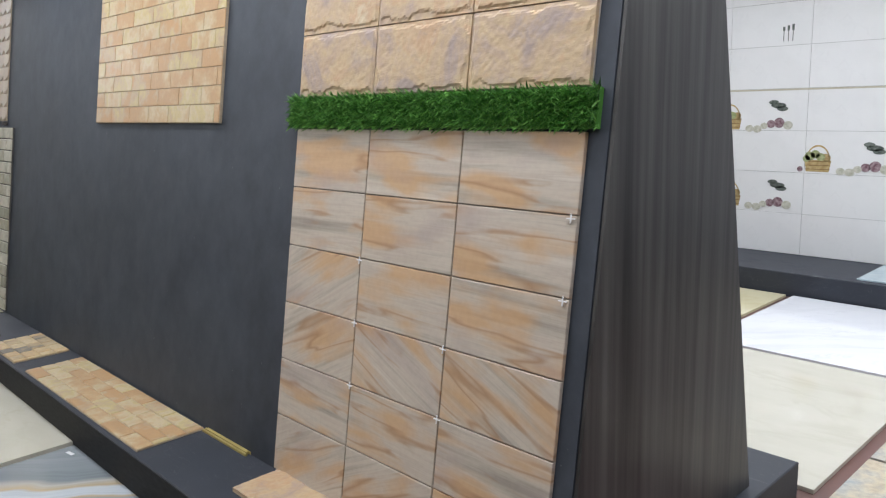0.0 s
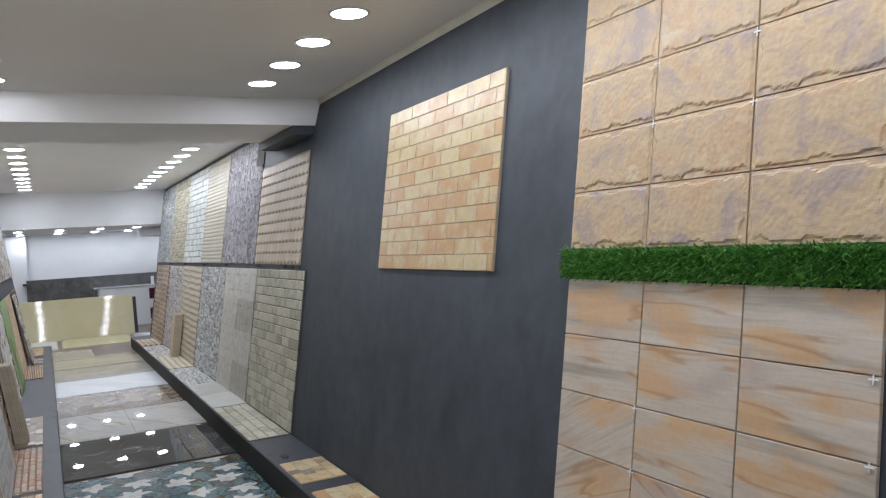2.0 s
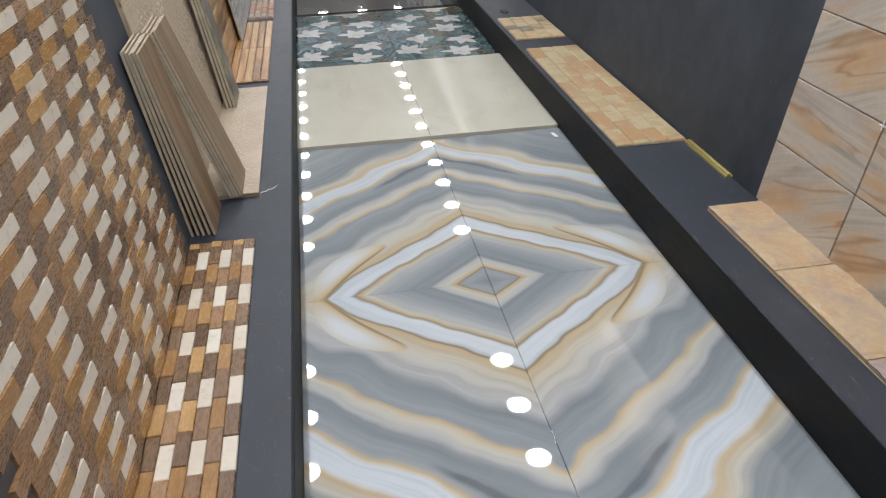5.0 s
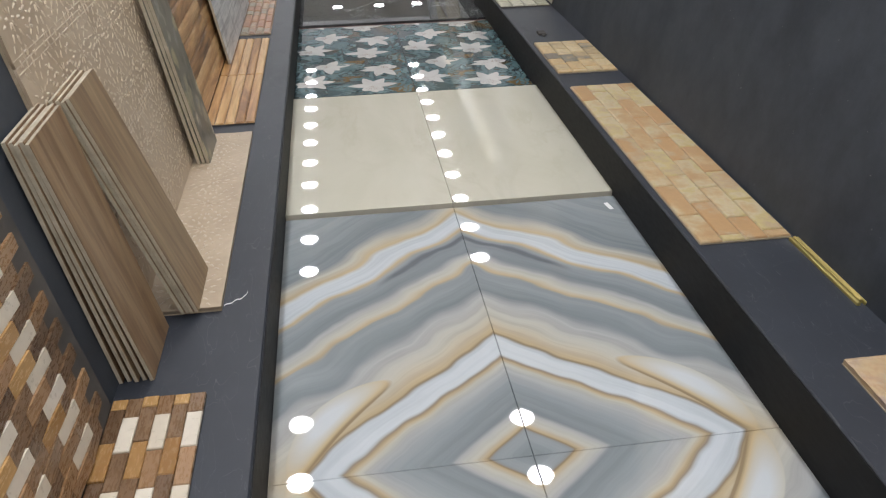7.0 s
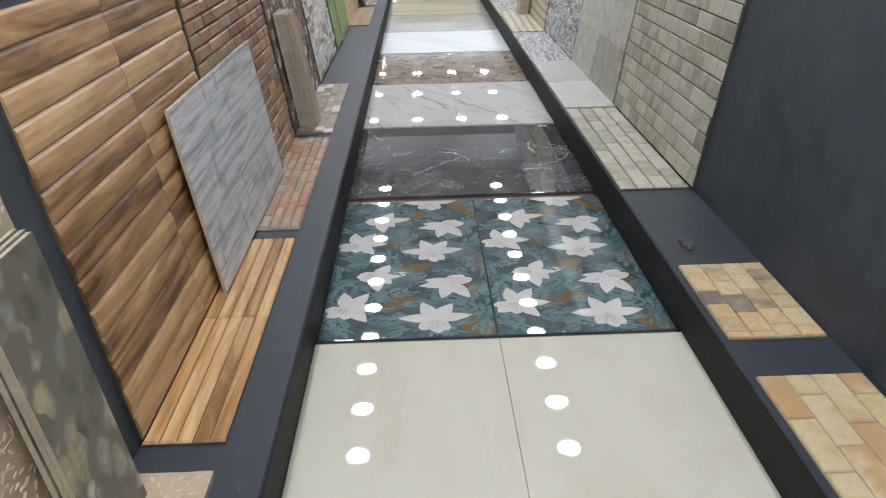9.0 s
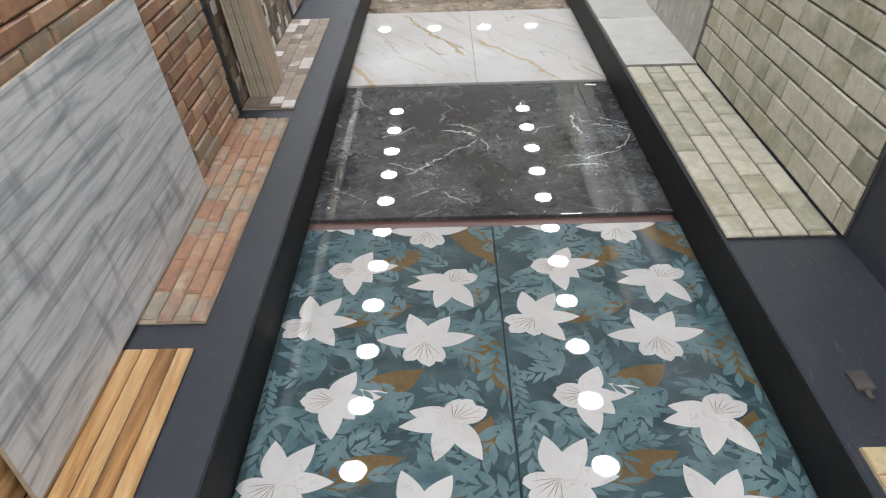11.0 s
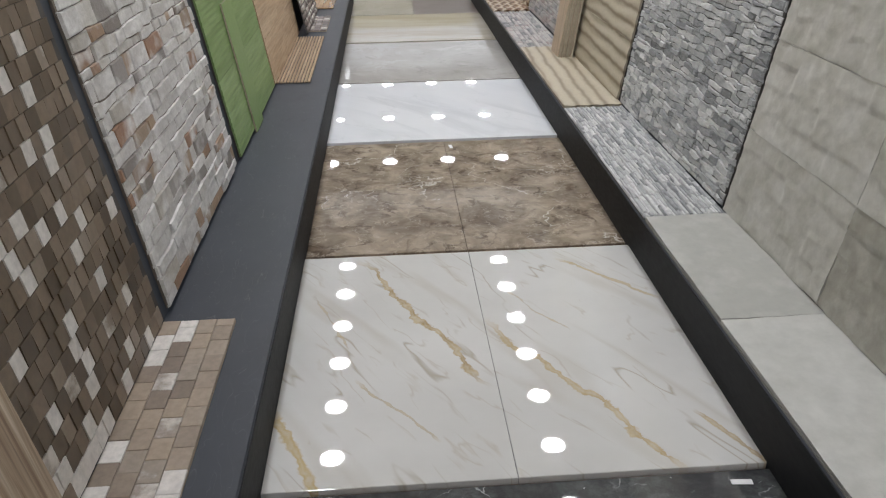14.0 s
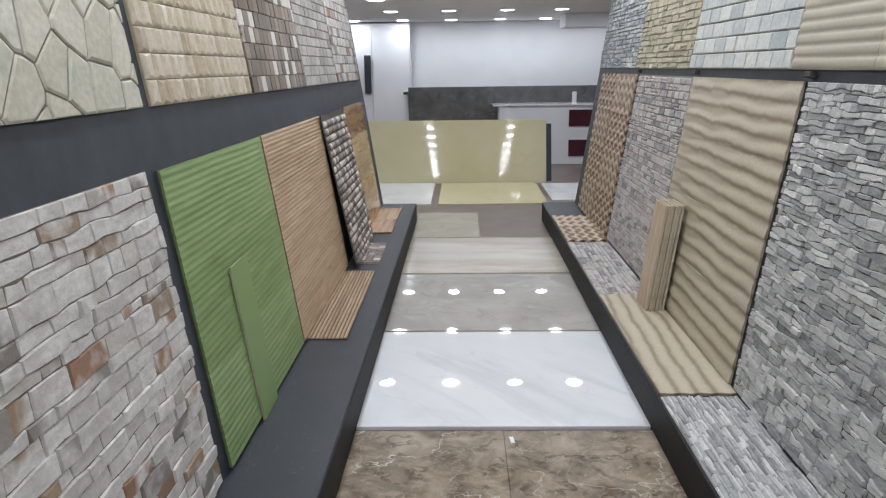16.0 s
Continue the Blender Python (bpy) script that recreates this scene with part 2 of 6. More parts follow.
setting("wall_far_east", [block(9.0, -4.7, -0.2, 9.2, 19.5, 2.9)], M["white_paint"], "white painted side wall", "wall")

setting("cornice", [prism([(xr(CEIL) - 0.028, CEIL - 0.001), (xr(2.60) - 0.004, 2.60), (xr(CEIL) - 0.001, CEIL - 0.001)], 0.93, 5.48)], M["trim"], "thin cream painted joint along the ceiling edge", "trim")

# ---- lamps ----
def disc(r, z, k=24):
    return [(r * math.cos(2 * math.pi * i / k), r * math.sin(2 * math.pi * i / k), z) for i in range(k)]


def ring_mesh(name, r0, r1, z0, z1, mat, k=24):
    vs = disc(r0, z1, k) + disc(r0, z0, k) + disc(r1, z0, k) + disc(r1, z1, k)
    fs = [(a * k + i, a * k + (i + 1) % k, a * k + k + (i + 1) % k, a * k + k + i) for a in range(3) for i in range(k)]
    return mesh_of(name, vs, fs, mat, True)


lamp = thing("downlight", None, shift(-0.25, 5.14, CEIL), "round white flush ceiling downlight, switched on", "ceiling light", "downlights")
part("diffuser", mesh_of("diffuser", disc(0.085, -0.005) + disc(0.074, -0.0095) + disc(0.045, -0.012), [(24 * a + (i + 1) % 24, 24 * a + i, 24 * a + 24 + i, 24 * a + 24 + (i + 1) % 24) for a in range(2) for i in range(24)] + [tuple(range(71, 47, -1))], M["lamp"], True), lamp)
part("rim", ring_mesh("rim", 0.085, 0.10, -0.008, 0.0, M["lamp_rim"]), lamp)
spots = [(x, y - 0.548 * k, CEIL) for x, y in ((-0.25, 5.14), (1.335, 4.97)) for k in range(12)][1:]
spots += [(x, 7.18 + 0.6 * k, CEIL) for x in (-0.21, 1.43) for k in range(11)]
spots += [(x, y, 2.12) for y in (15.0, 16.8, 18.7) for x in (-1.9, -1.17, -0.44, 0.29, 1.02, 1.7, 2.5)]
# Unseen downlights, added over the next aisle to brighten it.
spots += [(x, y, CEIL) for x in (3.0, 3.8, 4.6, 5.4) for y in (-1.3, -0.5, 0.3, 1.1, 1.9, 2.7, 3.5, 4.6, 8.5, 12)]
for s in spots:
    copy_thing(lamp, shift(*s))

# ---- materials of the tiles ----
def marble(name, a, b, cloud=2.0, veins=(), rough=0.05, stretch=(1, 1, 1), rot=0.0, bumpy=0.0, warp=0.9):
    """Polished stone: a cloudy ground and thin winding veins (scale, width, colour, strength)."""
    n = Nodes(name)
    turned = n.node("VectorRotate", {"Vector": n.tc.outputs["Object"], "Angle": rot}, rotation_type="Z_AXIS").outputs[0]
    v = n.node("VectorMath", (turned, stretch), operation="MULTIPLY").outputs[0]
    c = n.mix(n.ramp(n.noise(v, cloud, 6, 0.6, 0.6), [(0.3, (0, 0, 0)), (0.7, (1, 1, 1))]), a, b)
    for k, (sc, wd, col, st) in enumerate(veins):
        vv = n.node("VectorMath", (v, (3.7 * k, 1.9 * k, 0.0)), operation="ADD").outputs[0]
        line = n.math("ABSOLUTE", n.math("SUBTRACT", n.noise(vv, sc, 5, 0.55, warp), 0.5))
        line = n.ramp(line, [(0.0, (1, 1, 1)), (wd, (0, 0, 0))])
        gate = n.ramp(n.noise(vv, sc * 0.9, 2), [(0.46, (0, 0, 0)), (0.6, (1, 1, 1))])
        c = n.mix(n.math("MULTIPLY", n.math("MULTIPLY", line, gate), st), c, col)
    smear = n.noise(n.coords(), 7, 4)
    if bumpy:
        n.bump(n.noise(v, 25, 4), bumpy, 0.004)
    return n.done(c, n.math("MULTIPLY_ADD", smear, 0.5 * min(rough, 0.1), rough * 0.25), spec=0.6)


def wood(name, dark, mid, light, along=0, rough=0.4, fine=1.0):
    """Printed timber: long grain, rings and knots along one axis, different on every piece."""
    n = Nodes(name)
    rnd = n.node("ObjectInfo").outputs["Random"]
    sc = [9.0 * fine, 9.0 * fine, 9.0 * fine]
    sc[along] = 0.9
    v = n.node("VectorMath", (n.coords(tuple(sc)), n.node("CombineXYZ", (n.math("MULTIPLY", rnd, 53.0), n.math("MULTIPLY", rnd, 29.0), 0.0)).outputs[0]), operation="ADD").outputs[0]
    g = n.noise(v, 1.6, 6, 0.62, 1.2)
    f = n.noise(v, 9, 3)
    c = n.ramp(n.math("ADD", g, n.math("MULTIPLY", n.math("SUBTRACT", rnd, 0.5), 0.16)), [(0.30, dark), (0.47, mid), (0.64, light)])
    c = n.mix(0.3, c, n.ramp(f, [(0.35, (0.4, 0.4, 0.4)), (0.6, (1, 1, 1))]), "MULTIPLY")
    n.bump(f, 0.15, 0.002)
    return n.done(c, rough)


M["cream_tile"] = marble("polished cream tile", (0.52, 0.50, 0.405), (0.59, 0.57, 0.48), 1.6, [(2.5, 0.06, (0.46, 0.43, 0.33), 0.35)], 0.045, (1.6, 0.6, 1))

# black marble: broken straight cracks, smoky green-grey patches and chips of white
n = Nodes("polished black marble tile")
v = n.tc.outputs["Object"]
bend = n.node("VectorMath", (v, n.node("VectorMath", (n.node("TexNoise", {"Vector": v, "Scale": 5.0, "Detail": 5.0, "Roughness": 0.6}).outputs[1], (0.16, 0.16, 0.0)), operation="MULTIPLY").outputs[0]), operation="ADD").outputs[0]
smoke = n.ramp(n.noise(v, 2.6, 7, 0.68, 0.4), [(0.42, (0, 0, 0)), (0.70, (1, 1, 1))])
mottle = n.ramp(n.noise(v, 34, 5, 0.7, 0.6), [(0.42, (0, 0, 0)), (0.66, (1, 1, 1))])
c = n.mix(smoke, (0.034, 0.034, 0.036), (0.084, 0.087, 0.088))
c = n.mix(n.math("MULTIPLY", n.math("MULTIPLY", smoke, mottle), 0.6), c, (0.19, 0.21, 0.205))
for k, (sc, wd, lo, col, st) in enumerate(((4.5, 0.011, 0.53, (0.46, 0.48, 0.48), 0.7), (9.0, 0.020, 0.55, (0.40, 0.42, 0.42), 0.6), (15.0, 0.04, 0.60, (0.34, 0.37, 0.36), 0.6))):
    at = n.node("VectorMath", (bend, (3.7 * k + 0.4, 1.9 * k, 0.0)), operation="ADD").outputs[0]
    crack = n.node("TexVoronoi", {"Vector": at, "Scale": sc})
    crack.feature = "DISTANCE_TO_EDGE"
    line = n.ramp(crack.outputs[0], [(0.0, (1, 1, 1)), (wd, (0, 0, 0))])
    gate = n.ramp(n.noise(at, sc * 1.5, 3, 0.6), [(lo, (0, 0, 0)), (lo + 0.09, (1, 1, 1))])
    c = n.mix(n.math("MULTIPLY", n.math("MULTIPLY", line, gate), st), c, col)
pos = n.node("SeparateXYZ", (bend,))
rag = n.noise(v, 30, 4, 0.7)
fray = n.noise(v, 70, 4, 0.7)
cracks = ((0.42, 6.60, 0.59, 6.53), (0.45, 6.67, 0.58, 6.56), (0.59, 6.53, 0.46, 6.35), (0.46, 6.35, 0.29, 6.18), (0.22, 6.30, 0.35, 6.22), (0.59, 6.53, 0.61, 6.40), (1.03, 6.62, 1.20, 6.57), (1.06, 6.68, 1.20, 6.61), (1.19, 6.56, 1.10, 6.38), (1.10, 6.38, 0.96, 6.30), (0.45, 6.08, 0.52, 5.97), (0.33, 6.05, 0.43, 6.12), (0.07, 6.96, 0.14, 6.85), (0.98, 6.78, 0.99, 6.51), (0.85, 6.24, 1.06, 6.25), (0.22, 6.54, 0.36, 6.64), (0.79, 6.54, 0.91, 6.62))
for k, (x0, y0, x1, y1) in enumerate(cracks):
    ln = math.hypot(x1 - x0, y1 - y0)
    tx, ty = (x1 - x0) / ln, (y1 - y0) / ln
    dx, dy = n.math("SUBTRACT", pos.outputs[0], x0 + 0.08), n.math("SUBTRACT", pos.outputs[1], y0 + 0.08)
    run = n.math("DIVIDE", n.math("MULTIPLY_ADD", dx, tx, n.math("MULTIPLY", dy, ty)), ln)
    side = n.math("ABSOLUTE", n.math("MULTIPLY_ADD", dx, -ty, n.math("MULTIPLY", dy, tx)))
    span = n.ramp(run, [(0.0, (0, 0, 0)), (0.12, (1, 1, 1)), (0.88, (1, 1, 1)), (1.0, (0, 0, 0))])
    core = n.ramp(n.math("DIVIDE", side, n.math("MULTIPLY", n.math("SUBTRACT", rag, 0.30), 0.019)), [(0.3, (1, 1, 1)), (0.9, (0, 0, 0))])
    halo = n.math("MULTIPLY", n.ramp(n.math("DIVIDE", side, 0.085), [(0.0, (1, 1, 1)), (1.0, (0, 0, 0))]), n.ramp(fray, [(0.53, (0, 0, 0)), (0.66, (1, 1, 1))]))
    c = n.mix(n.math("MULTIPLY", n.math("MULTIPLY", halo, span), 0.6), c, (0.27, 0.295, 0.29))
    c = n.mix(n.math("MULTIPLY", n.math("MULTIPLY", core, span), 0.85 if k % 3 else 0.95), c, (0.58, 0.60, 0.59))
for cx, cy, r in ((0.08, 6.44, 0.15), (0.66, 6.43, 0.12), (1.02, 6.28, 0.14), (1.12, 6.05, 0.14), (0.39, 6.22, 0.13), (0.49, 6.03, 0.12), (1.10, 6.55, 0.12)):
    gap_x, gap_y = n.math("SUBTRACT", pos.outputs[0], cx + 0.08), n.math("SUBTRACT", pos.outputs[1], cy + 0.08)
    far = n.math("DIVIDE", n.math("SQRT", n.math("MULTIPLY_ADD", gap_x, gap_x, n.math("MULTIPLY", gap_y, gap_y))), r)
    patch = n.math("MULTIPLY", n.ramp(far, [(0.1, (1, 1, 1)), (1.0, (0, 0, 0))]), n.ramp(n.math("MULTIPLY_ADD", fray, 0.5, n.math("MULTIPLY", rag, 0.5)), [(0.46, (0, 0, 0)), (0.60, (1, 1, 1))]))
    c = n.mix(n.math("MULTIPLY", patch, 0.7), c, (0.25, 0.275, 0.27))
M["black_marble"] = n.done(c, 0.02, spec=0.6)

# white marble with a few long slanting golden veins and fainter threads beside them
n = Nodes("polished white tile with gold veins")
v = n.tc.outputs["Object"]
pos = n.node("SeparateXYZ", (v,))
wave = n.math("MULTIPLY", n.math("SUBTRACT", n.noise(v, 3.5, 5, 0.6), 0.5), 0.22)
rag = n.noise(v, 22, 4, 0.65)
c = n.mix(n.ramp(n.noise(v, 1.6, 5, 0.6), [(0.35, (0, 0, 0)), (0.65, (1, 1, 1))]), (0.62, 0.61, 0.585), (0.55, 0.54, 0.515))
turned = n.node("VectorMath", (n.node("VectorRotate", {"Vector": v, "Angle": 1.02}, rotation_type="Z_AXIS").outputs[0], (0.45, 2.2, 1.0)), operation="MULTIPLY").outputs[0]
for k, (sc, wd, col, st) in enumerate(((2.4, 0.012, (0.36, 0.31, 0.24), 0.75), (1.5, 0.05, (0.49, 0.46, 0.41), 0.6), (4.5, 0.014, (0.45, 0.40, 0.33), 0.55))):
    at = n.node("VectorMath", (turned, (5.1 * k, 2.3 * k, 0.0)), operation="ADD").outputs[0]
    line = n.ramp(n.math("ABSOLUTE", n.math("SUBTRACT", n.noise(at, sc, 3, 0.5, 0.1), 0.5)), [(0.0, (1, 1, 1)), (wd, (0, 0, 0))])
    gate = n.ramp(n.noise(at, sc * 1.7, 2), [(0.50, (0, 0, 0)), (0.58, (1, 1, 1))])
    c = n.mix(n.math("MULTIPLY", n.math("MULTIPLY", line, gate), st), c, col)
for x0, y0, x1, y1, wide, col, st in ((0.20, 8.26, 0.59, 7.47, 0.020, (0.34, 0.235, 0.10), 0.95), (0.60, 7.82, 1.02, 7.10, 0.021, (0.42, 0.30, 0.13), 0.9), (-0.02, 7.42, 0.14, 7.08, 0.024, (0.45, 0.32, 0.11), 0.9), (0.90, 8.20, 1.20, 7.89, 0.012, (0.42, 0.33, 0.17), 0.85), (1.09, 7.32, 1.21, 7.10, 0.014, (0.36, 0.26, 0.14), 0.9), (0.20, 7.53, 0.43, 7.25, 0.008, (0.40, 0.34, 0.24), 0.8), (0.06, 8.01, 0.18, 7.67, 0.007, (0.40, 0.35, 0.27), 0.75), (0.66, 8.02, 0.86, 7.72, 0.006, (0.42, 0.38, 0.30), 0.7)):
    ln = math.hypot(x1 - x0, y1 - y0)
    tx, ty = (x1 - x0) / ln, (y1 - y0) / ln
    dx, dy = n.math("SUBTRACT", pos.outputs[0], x0), n.math("SUBTRACT", pos.outputs[1], y0)
    run = n.math("DIVIDE", n.math("ADD", n.math("MULTIPLY", dx, tx), n.math("MULTIPLY", dy, ty)), ln)
    side = n.math("ABSOLUTE", n.math("ADD", n.math("ADD", n.math("MULTIPLY", dx, -ty), n.math("MULTIPLY", dy, tx)), n.math("MULTIPLY", wave, min(1.0, ln))))
    body = n.ramp(n.math("DIVIDE", side, n.math("MULTIPLY", n.math("SUBTRACT", rag, 0.22), wide * 2.4)), [(0.0, (0.75, 0.75, 0.75)), (0.55, (1, 1, 1)), (0.95, (0, 0, 0))])
    fade = n.ramp(run, [(0.0, (0, 0, 0)), (0.15, (1, 1, 1)), (0.9, (1, 1, 1)), (1.0, (0, 0, 0))])
    c = n.mix(n.math("MULTIPLY", n.math("MULTIPLY", body, fade), st), c, n.mix(n.ramp(rag, [(0.4, (0, 0, 0)), (0.62, (1, 1, 1))]), col, (0.50, 0.40, 0.25)))
M["gold_marble"] = n.done(c, n.math("MULTIPLY_ADD", rag, 0.02, 0.012), spec=0.6)
M["brown_marble"] = marble("polished brown marble tile", (0.10, 0.070, 0.045), (0.45, 0.37, 0.285), 6, [(9, 0.05, (0.07, 0.047, 0.032), 0.75), (2.6, 0.007, (0.72, 0.67, 0.60), 0.85), (18, 0.03, (0.50, 0.43, 0.35), 0.6), (5, 0.05, (0.30, 0.25, 0.20), 0.6)], 0.05, warp=0.35)
M["white_marble"] = marble("polished white marble tile", (0.74, 0.76, 0.79), (0.80, 0.81, 0.83), 1.5, [(1.4, 0.07, (0.52, 0.54, 0.57), 0.35), (4, 0.02, (0.55, 0.57, 0.6), 0.35)], 0.04, (0.6, 1.5, 1), 0.9)
M["grey_marble"] = marble("polished grey marble tile", (0.40, 0.38, 0.35), (0.52, 0.50, 0.47), 2.5, [(2.5, 0.05, (0.60, 0.58, 0.55), 0.5), (5, 0.03, (0.28, 0.26, 0.24), 0.4)], 0.045)
M["beige_tile"] = marble("polished beige banded tile", (0.46, 0.41, 0.33), (0.62, 0.58, 0.50), 1.6, [(2, 0.06, (0.38, 0.32, 0.24), 0.4)], 0.05, (0.5, 2.4, 1))
M["teal_print"] = marble("polished teal printed tile", (0.026, 0.050, 0.058), (0.065, 0.108, 0.118), 6, [(11, 0.05, (0.13, 0.19, 0.20), 0.5)], 0.04)
M["lily_print"] = marble("white petal print", (0.60, 0.59, 0.57), (0.50, 0.49, 0.475), 7, [(14, 0.02, (0.36, 0.33, 0.30), 0.5)], 0.04)
M["leaf_print"] = marble("pale teal leaf print", (0.055, 0.110, 0.122), (0.155, 0.235, 0.25), 9, (), 0.04)
M["stamen_print"] = marble("fine brown line print", (0.22, 0.16, 0.12), (0.30, 0.22, 0.17), 12, (), 0.04)
M["brown_print"] = marble("brown leaf print", (0.115, 0.080, 0.038), (0.17, 0.115, 0.05), 9, [(25, 0.04, (0.07, 0.05, 0.03), 0.6)], 0.04)
M["yellow_tile"] = marble("polished pale yellow tile", (0.60, 0.55, 0.33), (0.66, 0.61, 0.42), 1.2, [(2, 0.05, (0.55, 0.48, 0.28), 0.3)], 0.09)

# book-matched onyx: bands follow a diamond round the middle of the four tiles
n = Nodes("polished bookmatched onyx tile")
pos = n.node("SeparateXYZ", (n.tc.outputs["Object"],))
ax = n.math("ABSOLUTE", n.math("SUBTRACT", pos.outputs[0], 0.598))
ay = n.math("ABSOLUTE", n.math("SUBTRACT", pos.outputs[1], 2.156))
mir = n.node("CombineXYZ", (ax, ay, 0.0)).outputs[0]
wob = n.math("MULTIPLY", n.math("SUBTRACT", n.noise(mir, 2.6, 2, 0.45), 0.5), 0.30)
wob2 = n.math("MULTIPLY", n.math("SUBTRACT", n.noise(mir, 7, 2), 0.5), 0.035)
near = n.math("MINIMUM", n.math("MULTIPLY", n.math("MAXIMUM", n.math("SUBTRACT", n.math("ADD", ax, ay), 0.22), 0.0), 3.0), 1.0)
d = n.math("ADD", n.math("ADD", n.math("ADD", ax, n.math("MULTIPLY", ay, 1.2)), n.math("MULTIPLY", wob, near)), wob2)
GB, GL, TAN, PALE, WHT, LINE = (0.205, 0.232, 0.246), (0.285, 0.312, 0.325), (0.50, 0.385, 0.225), (0.50, 0.475, 0.405), (0.545, 0.585, 0.615), (0.24, 0.175, 0.10)
SMOKE = (0.42, 0.42, 0.41)
stops = [(0.0, GB), (0.046, GL), (0.05, LINE), (0.056, TAN), (0.068, PALE), (0.088, SMOKE), (0.096, GB), (0.165, GL), (0.185, SMOKE), (0.198, PALE), (0.208, TAN), (0.214, LINE), (0.221, WHT), (0.268, WHT), (0.276, LINE), (0.284, TAN), (0.34, PALE), (0.395, SMOKE), (0.42, GB), (0.478, GL), (0.485, TAN), (0.50, PALE), (0.525, SMOKE), (0.54, GB), (0.61, GL), (0.625, TAN), (0.64, WHT), (0.69, WHT), (0.705, TAN), (0.74, PALE), (0.77, GB), (0.93, GL)]
c = n.ramp(n.math("MULTIPLY", d, 0.5), stops)
dark = n.ramp(n.math("ABSOLUTE", n.math("SUBTRACT", d, 1.19)), [(0.008, (1, 1, 1)), (0.026, (0, 0, 0))])
c = n.mix(n.math("MULTIPLY", n.math("MULTIPLY", dark, n.ramp(ax, [(0.25, (1, 1, 1)), (0.31, (0, 0, 0))])), 0.8), c, (0.10, 0.11, 0.13))
c = n.mix(n.math("MULTIPLY", n.noise(mir, 12, 5), 0.22), c, GL)
fine = n.noise(n.node("CombineXYZ", (n.math("MULTIPLY", d, 26.0), n.math("MULTIPLY", ax, 1.5), n.math("MULTIPLY", ay, 1.5))).outputs[0], 1.0, 4, 0.6)
c = n.mix(0.5, c, n.ramp(fine, [(0.3, (0.62, 0.64, 0.67)), (0.6, (1, 1, 1)), (0.75, (1.0, 0.97, 0.92))]), "MULTIPLY")
# long closed loops beside the bands
for cx, cy, tilt_a, ra, rb in ((0.445, 0.165, 2.237, 0.20, 0.052),):
    du, dv = n.math("SUBTRACT", ax, cx), n.math("SUBTRACT", ay, cy)
    pu = n.math("ADD", n.math("MULTIPLY", du, math.cos(tilt_a) / ra), n.math("MULTIPLY", dv, math.sin(tilt_a) / ra))
    pv = n.math("ADD", n.math("ADD", n.math("MULTIPLY", du, -math.sin(tilt_a) / rb), n.math("MULTIPLY", dv, math.cos(tilt_a) / rb)), n.math("MULTIPLY_ADD", n.math("MULTIPLY", pu, pu), -0.9, 0.35))
    e = n.math("SQRT", n.math("ADD", n.math("MULTIPLY", pu, pu), n.math("MULTIPLY", pv, pv)))
    c = n.mix(n.math("MULTIPLY", n.ramp(e, [(0.93, (1, 1, 1)), (1.0, (0, 0, 0))]), 0.85), c, n.ramp(n.math("MULTIPLY_ADD", pv, 0.25, n.math("MULTIPLY", e, 0.75)), [(0.2, WHT), (0.5, PALE), (0.7, TAN), (0.84, LINE)]))
M["onyx"] = n.done(c, 0.02, spec=0.6)

# sandstone: soft level streaks, some slanting, with warm ochre clouds and mauve shade, different on every tile
n = Nodes("banded sandstone tile")
rnd = n.node("ObjectInfo").outputs["Random"]
off = n.node("CombineXYZ", (n.math("MULTIPLY", rnd, 17.0), n.math("MULTIPLY", rnd, 43.0), 0.0)).outputs[0]
slant = n.ramp(n.math("FRACT", n.math("MULTIPLY", rnd, 7.31)), [(0.0, (0.47, 0.47, 0.47)), (0.62, (0.53, 0.53, 0.53)), (0.66, (0.10, 0.10, 0.10)), (0.86, (0.22, 0.22, 0.22)), (0.9, (0.8, 0.8, 0.8))])
turn = n.node("VectorRotate", {"Vector": n.coords(), "Angle": n.math("MULTIPLY_ADD", slant, 1.3, -0.65)}, rotation_type="Z_AXIS").outputs[0]
at = lambda sx, sy: n.node("VectorMath", (n.node("VectorMath", (turn, (sx, sy, 1.0)), operation="MULTIPLY").outputs[0], off), operation="ADD").outputs[0]
streak = n.noise(at(0.8, 10.0), 1.5, 5, 0.6, 0.12)
thread = n.noise(at(1.0, 34.0), 1.6, 4, 0.6, 0.1)
cloud = n.noise(at(1.7, 5.5), 1.6, 3, 0.5, 0.2)
shade = n.noise(at(1.6, 3.2), 1.9, 3, 0.5)
c = n.ramp(n.math("MULTIPLY_ADD", n.math("SUBTRACT", thread, 0.5), 0.35, streak), [(0.30, (0.31, 0.27, 0.22)), (0.42, (0.44, 0.385, 0.315)), (0.50, (0.52, 0.455, 0.37)), (0.58, (0.47, 0.40, 0.325)), (0.70, (0.57, 0.51, 0.425))])
c = n.mix(n.math("MULTIPLY", n.ramp(cloud, [(0.48, (0, 0, 0)), (0.62, (1, 1, 1))]), 0.72), c, (0.54, 0.32, 0.145))
c = n.mix(n.math("MULTIPLY", n.ramp(shade, [(0.30, (1, 1, 1)), (0.46, (0, 0, 0))]), 0.5), c, (0.36, 0.285, 0.265))
rust = n.ramp(n.math("ABSOLUTE", n.math("SUBTRACT", n.noise(at(0.6, 5.0), 1.4, 3, 0.5, 0.1), 0.52)), [(0.0, (1, 1, 1)), (0.022, (0, 0, 0))])
c = n.mix(n.math("MULTIPLY", n.math("MULTIPLY", rust, n.ramp(cloud, [(0.44, (0, 0, 0)), (0.52, (1, 1, 1))])), 0.7), c, (0.33, 0.18, 0.085))
f = n.noise(n.coords(), 60, 4)
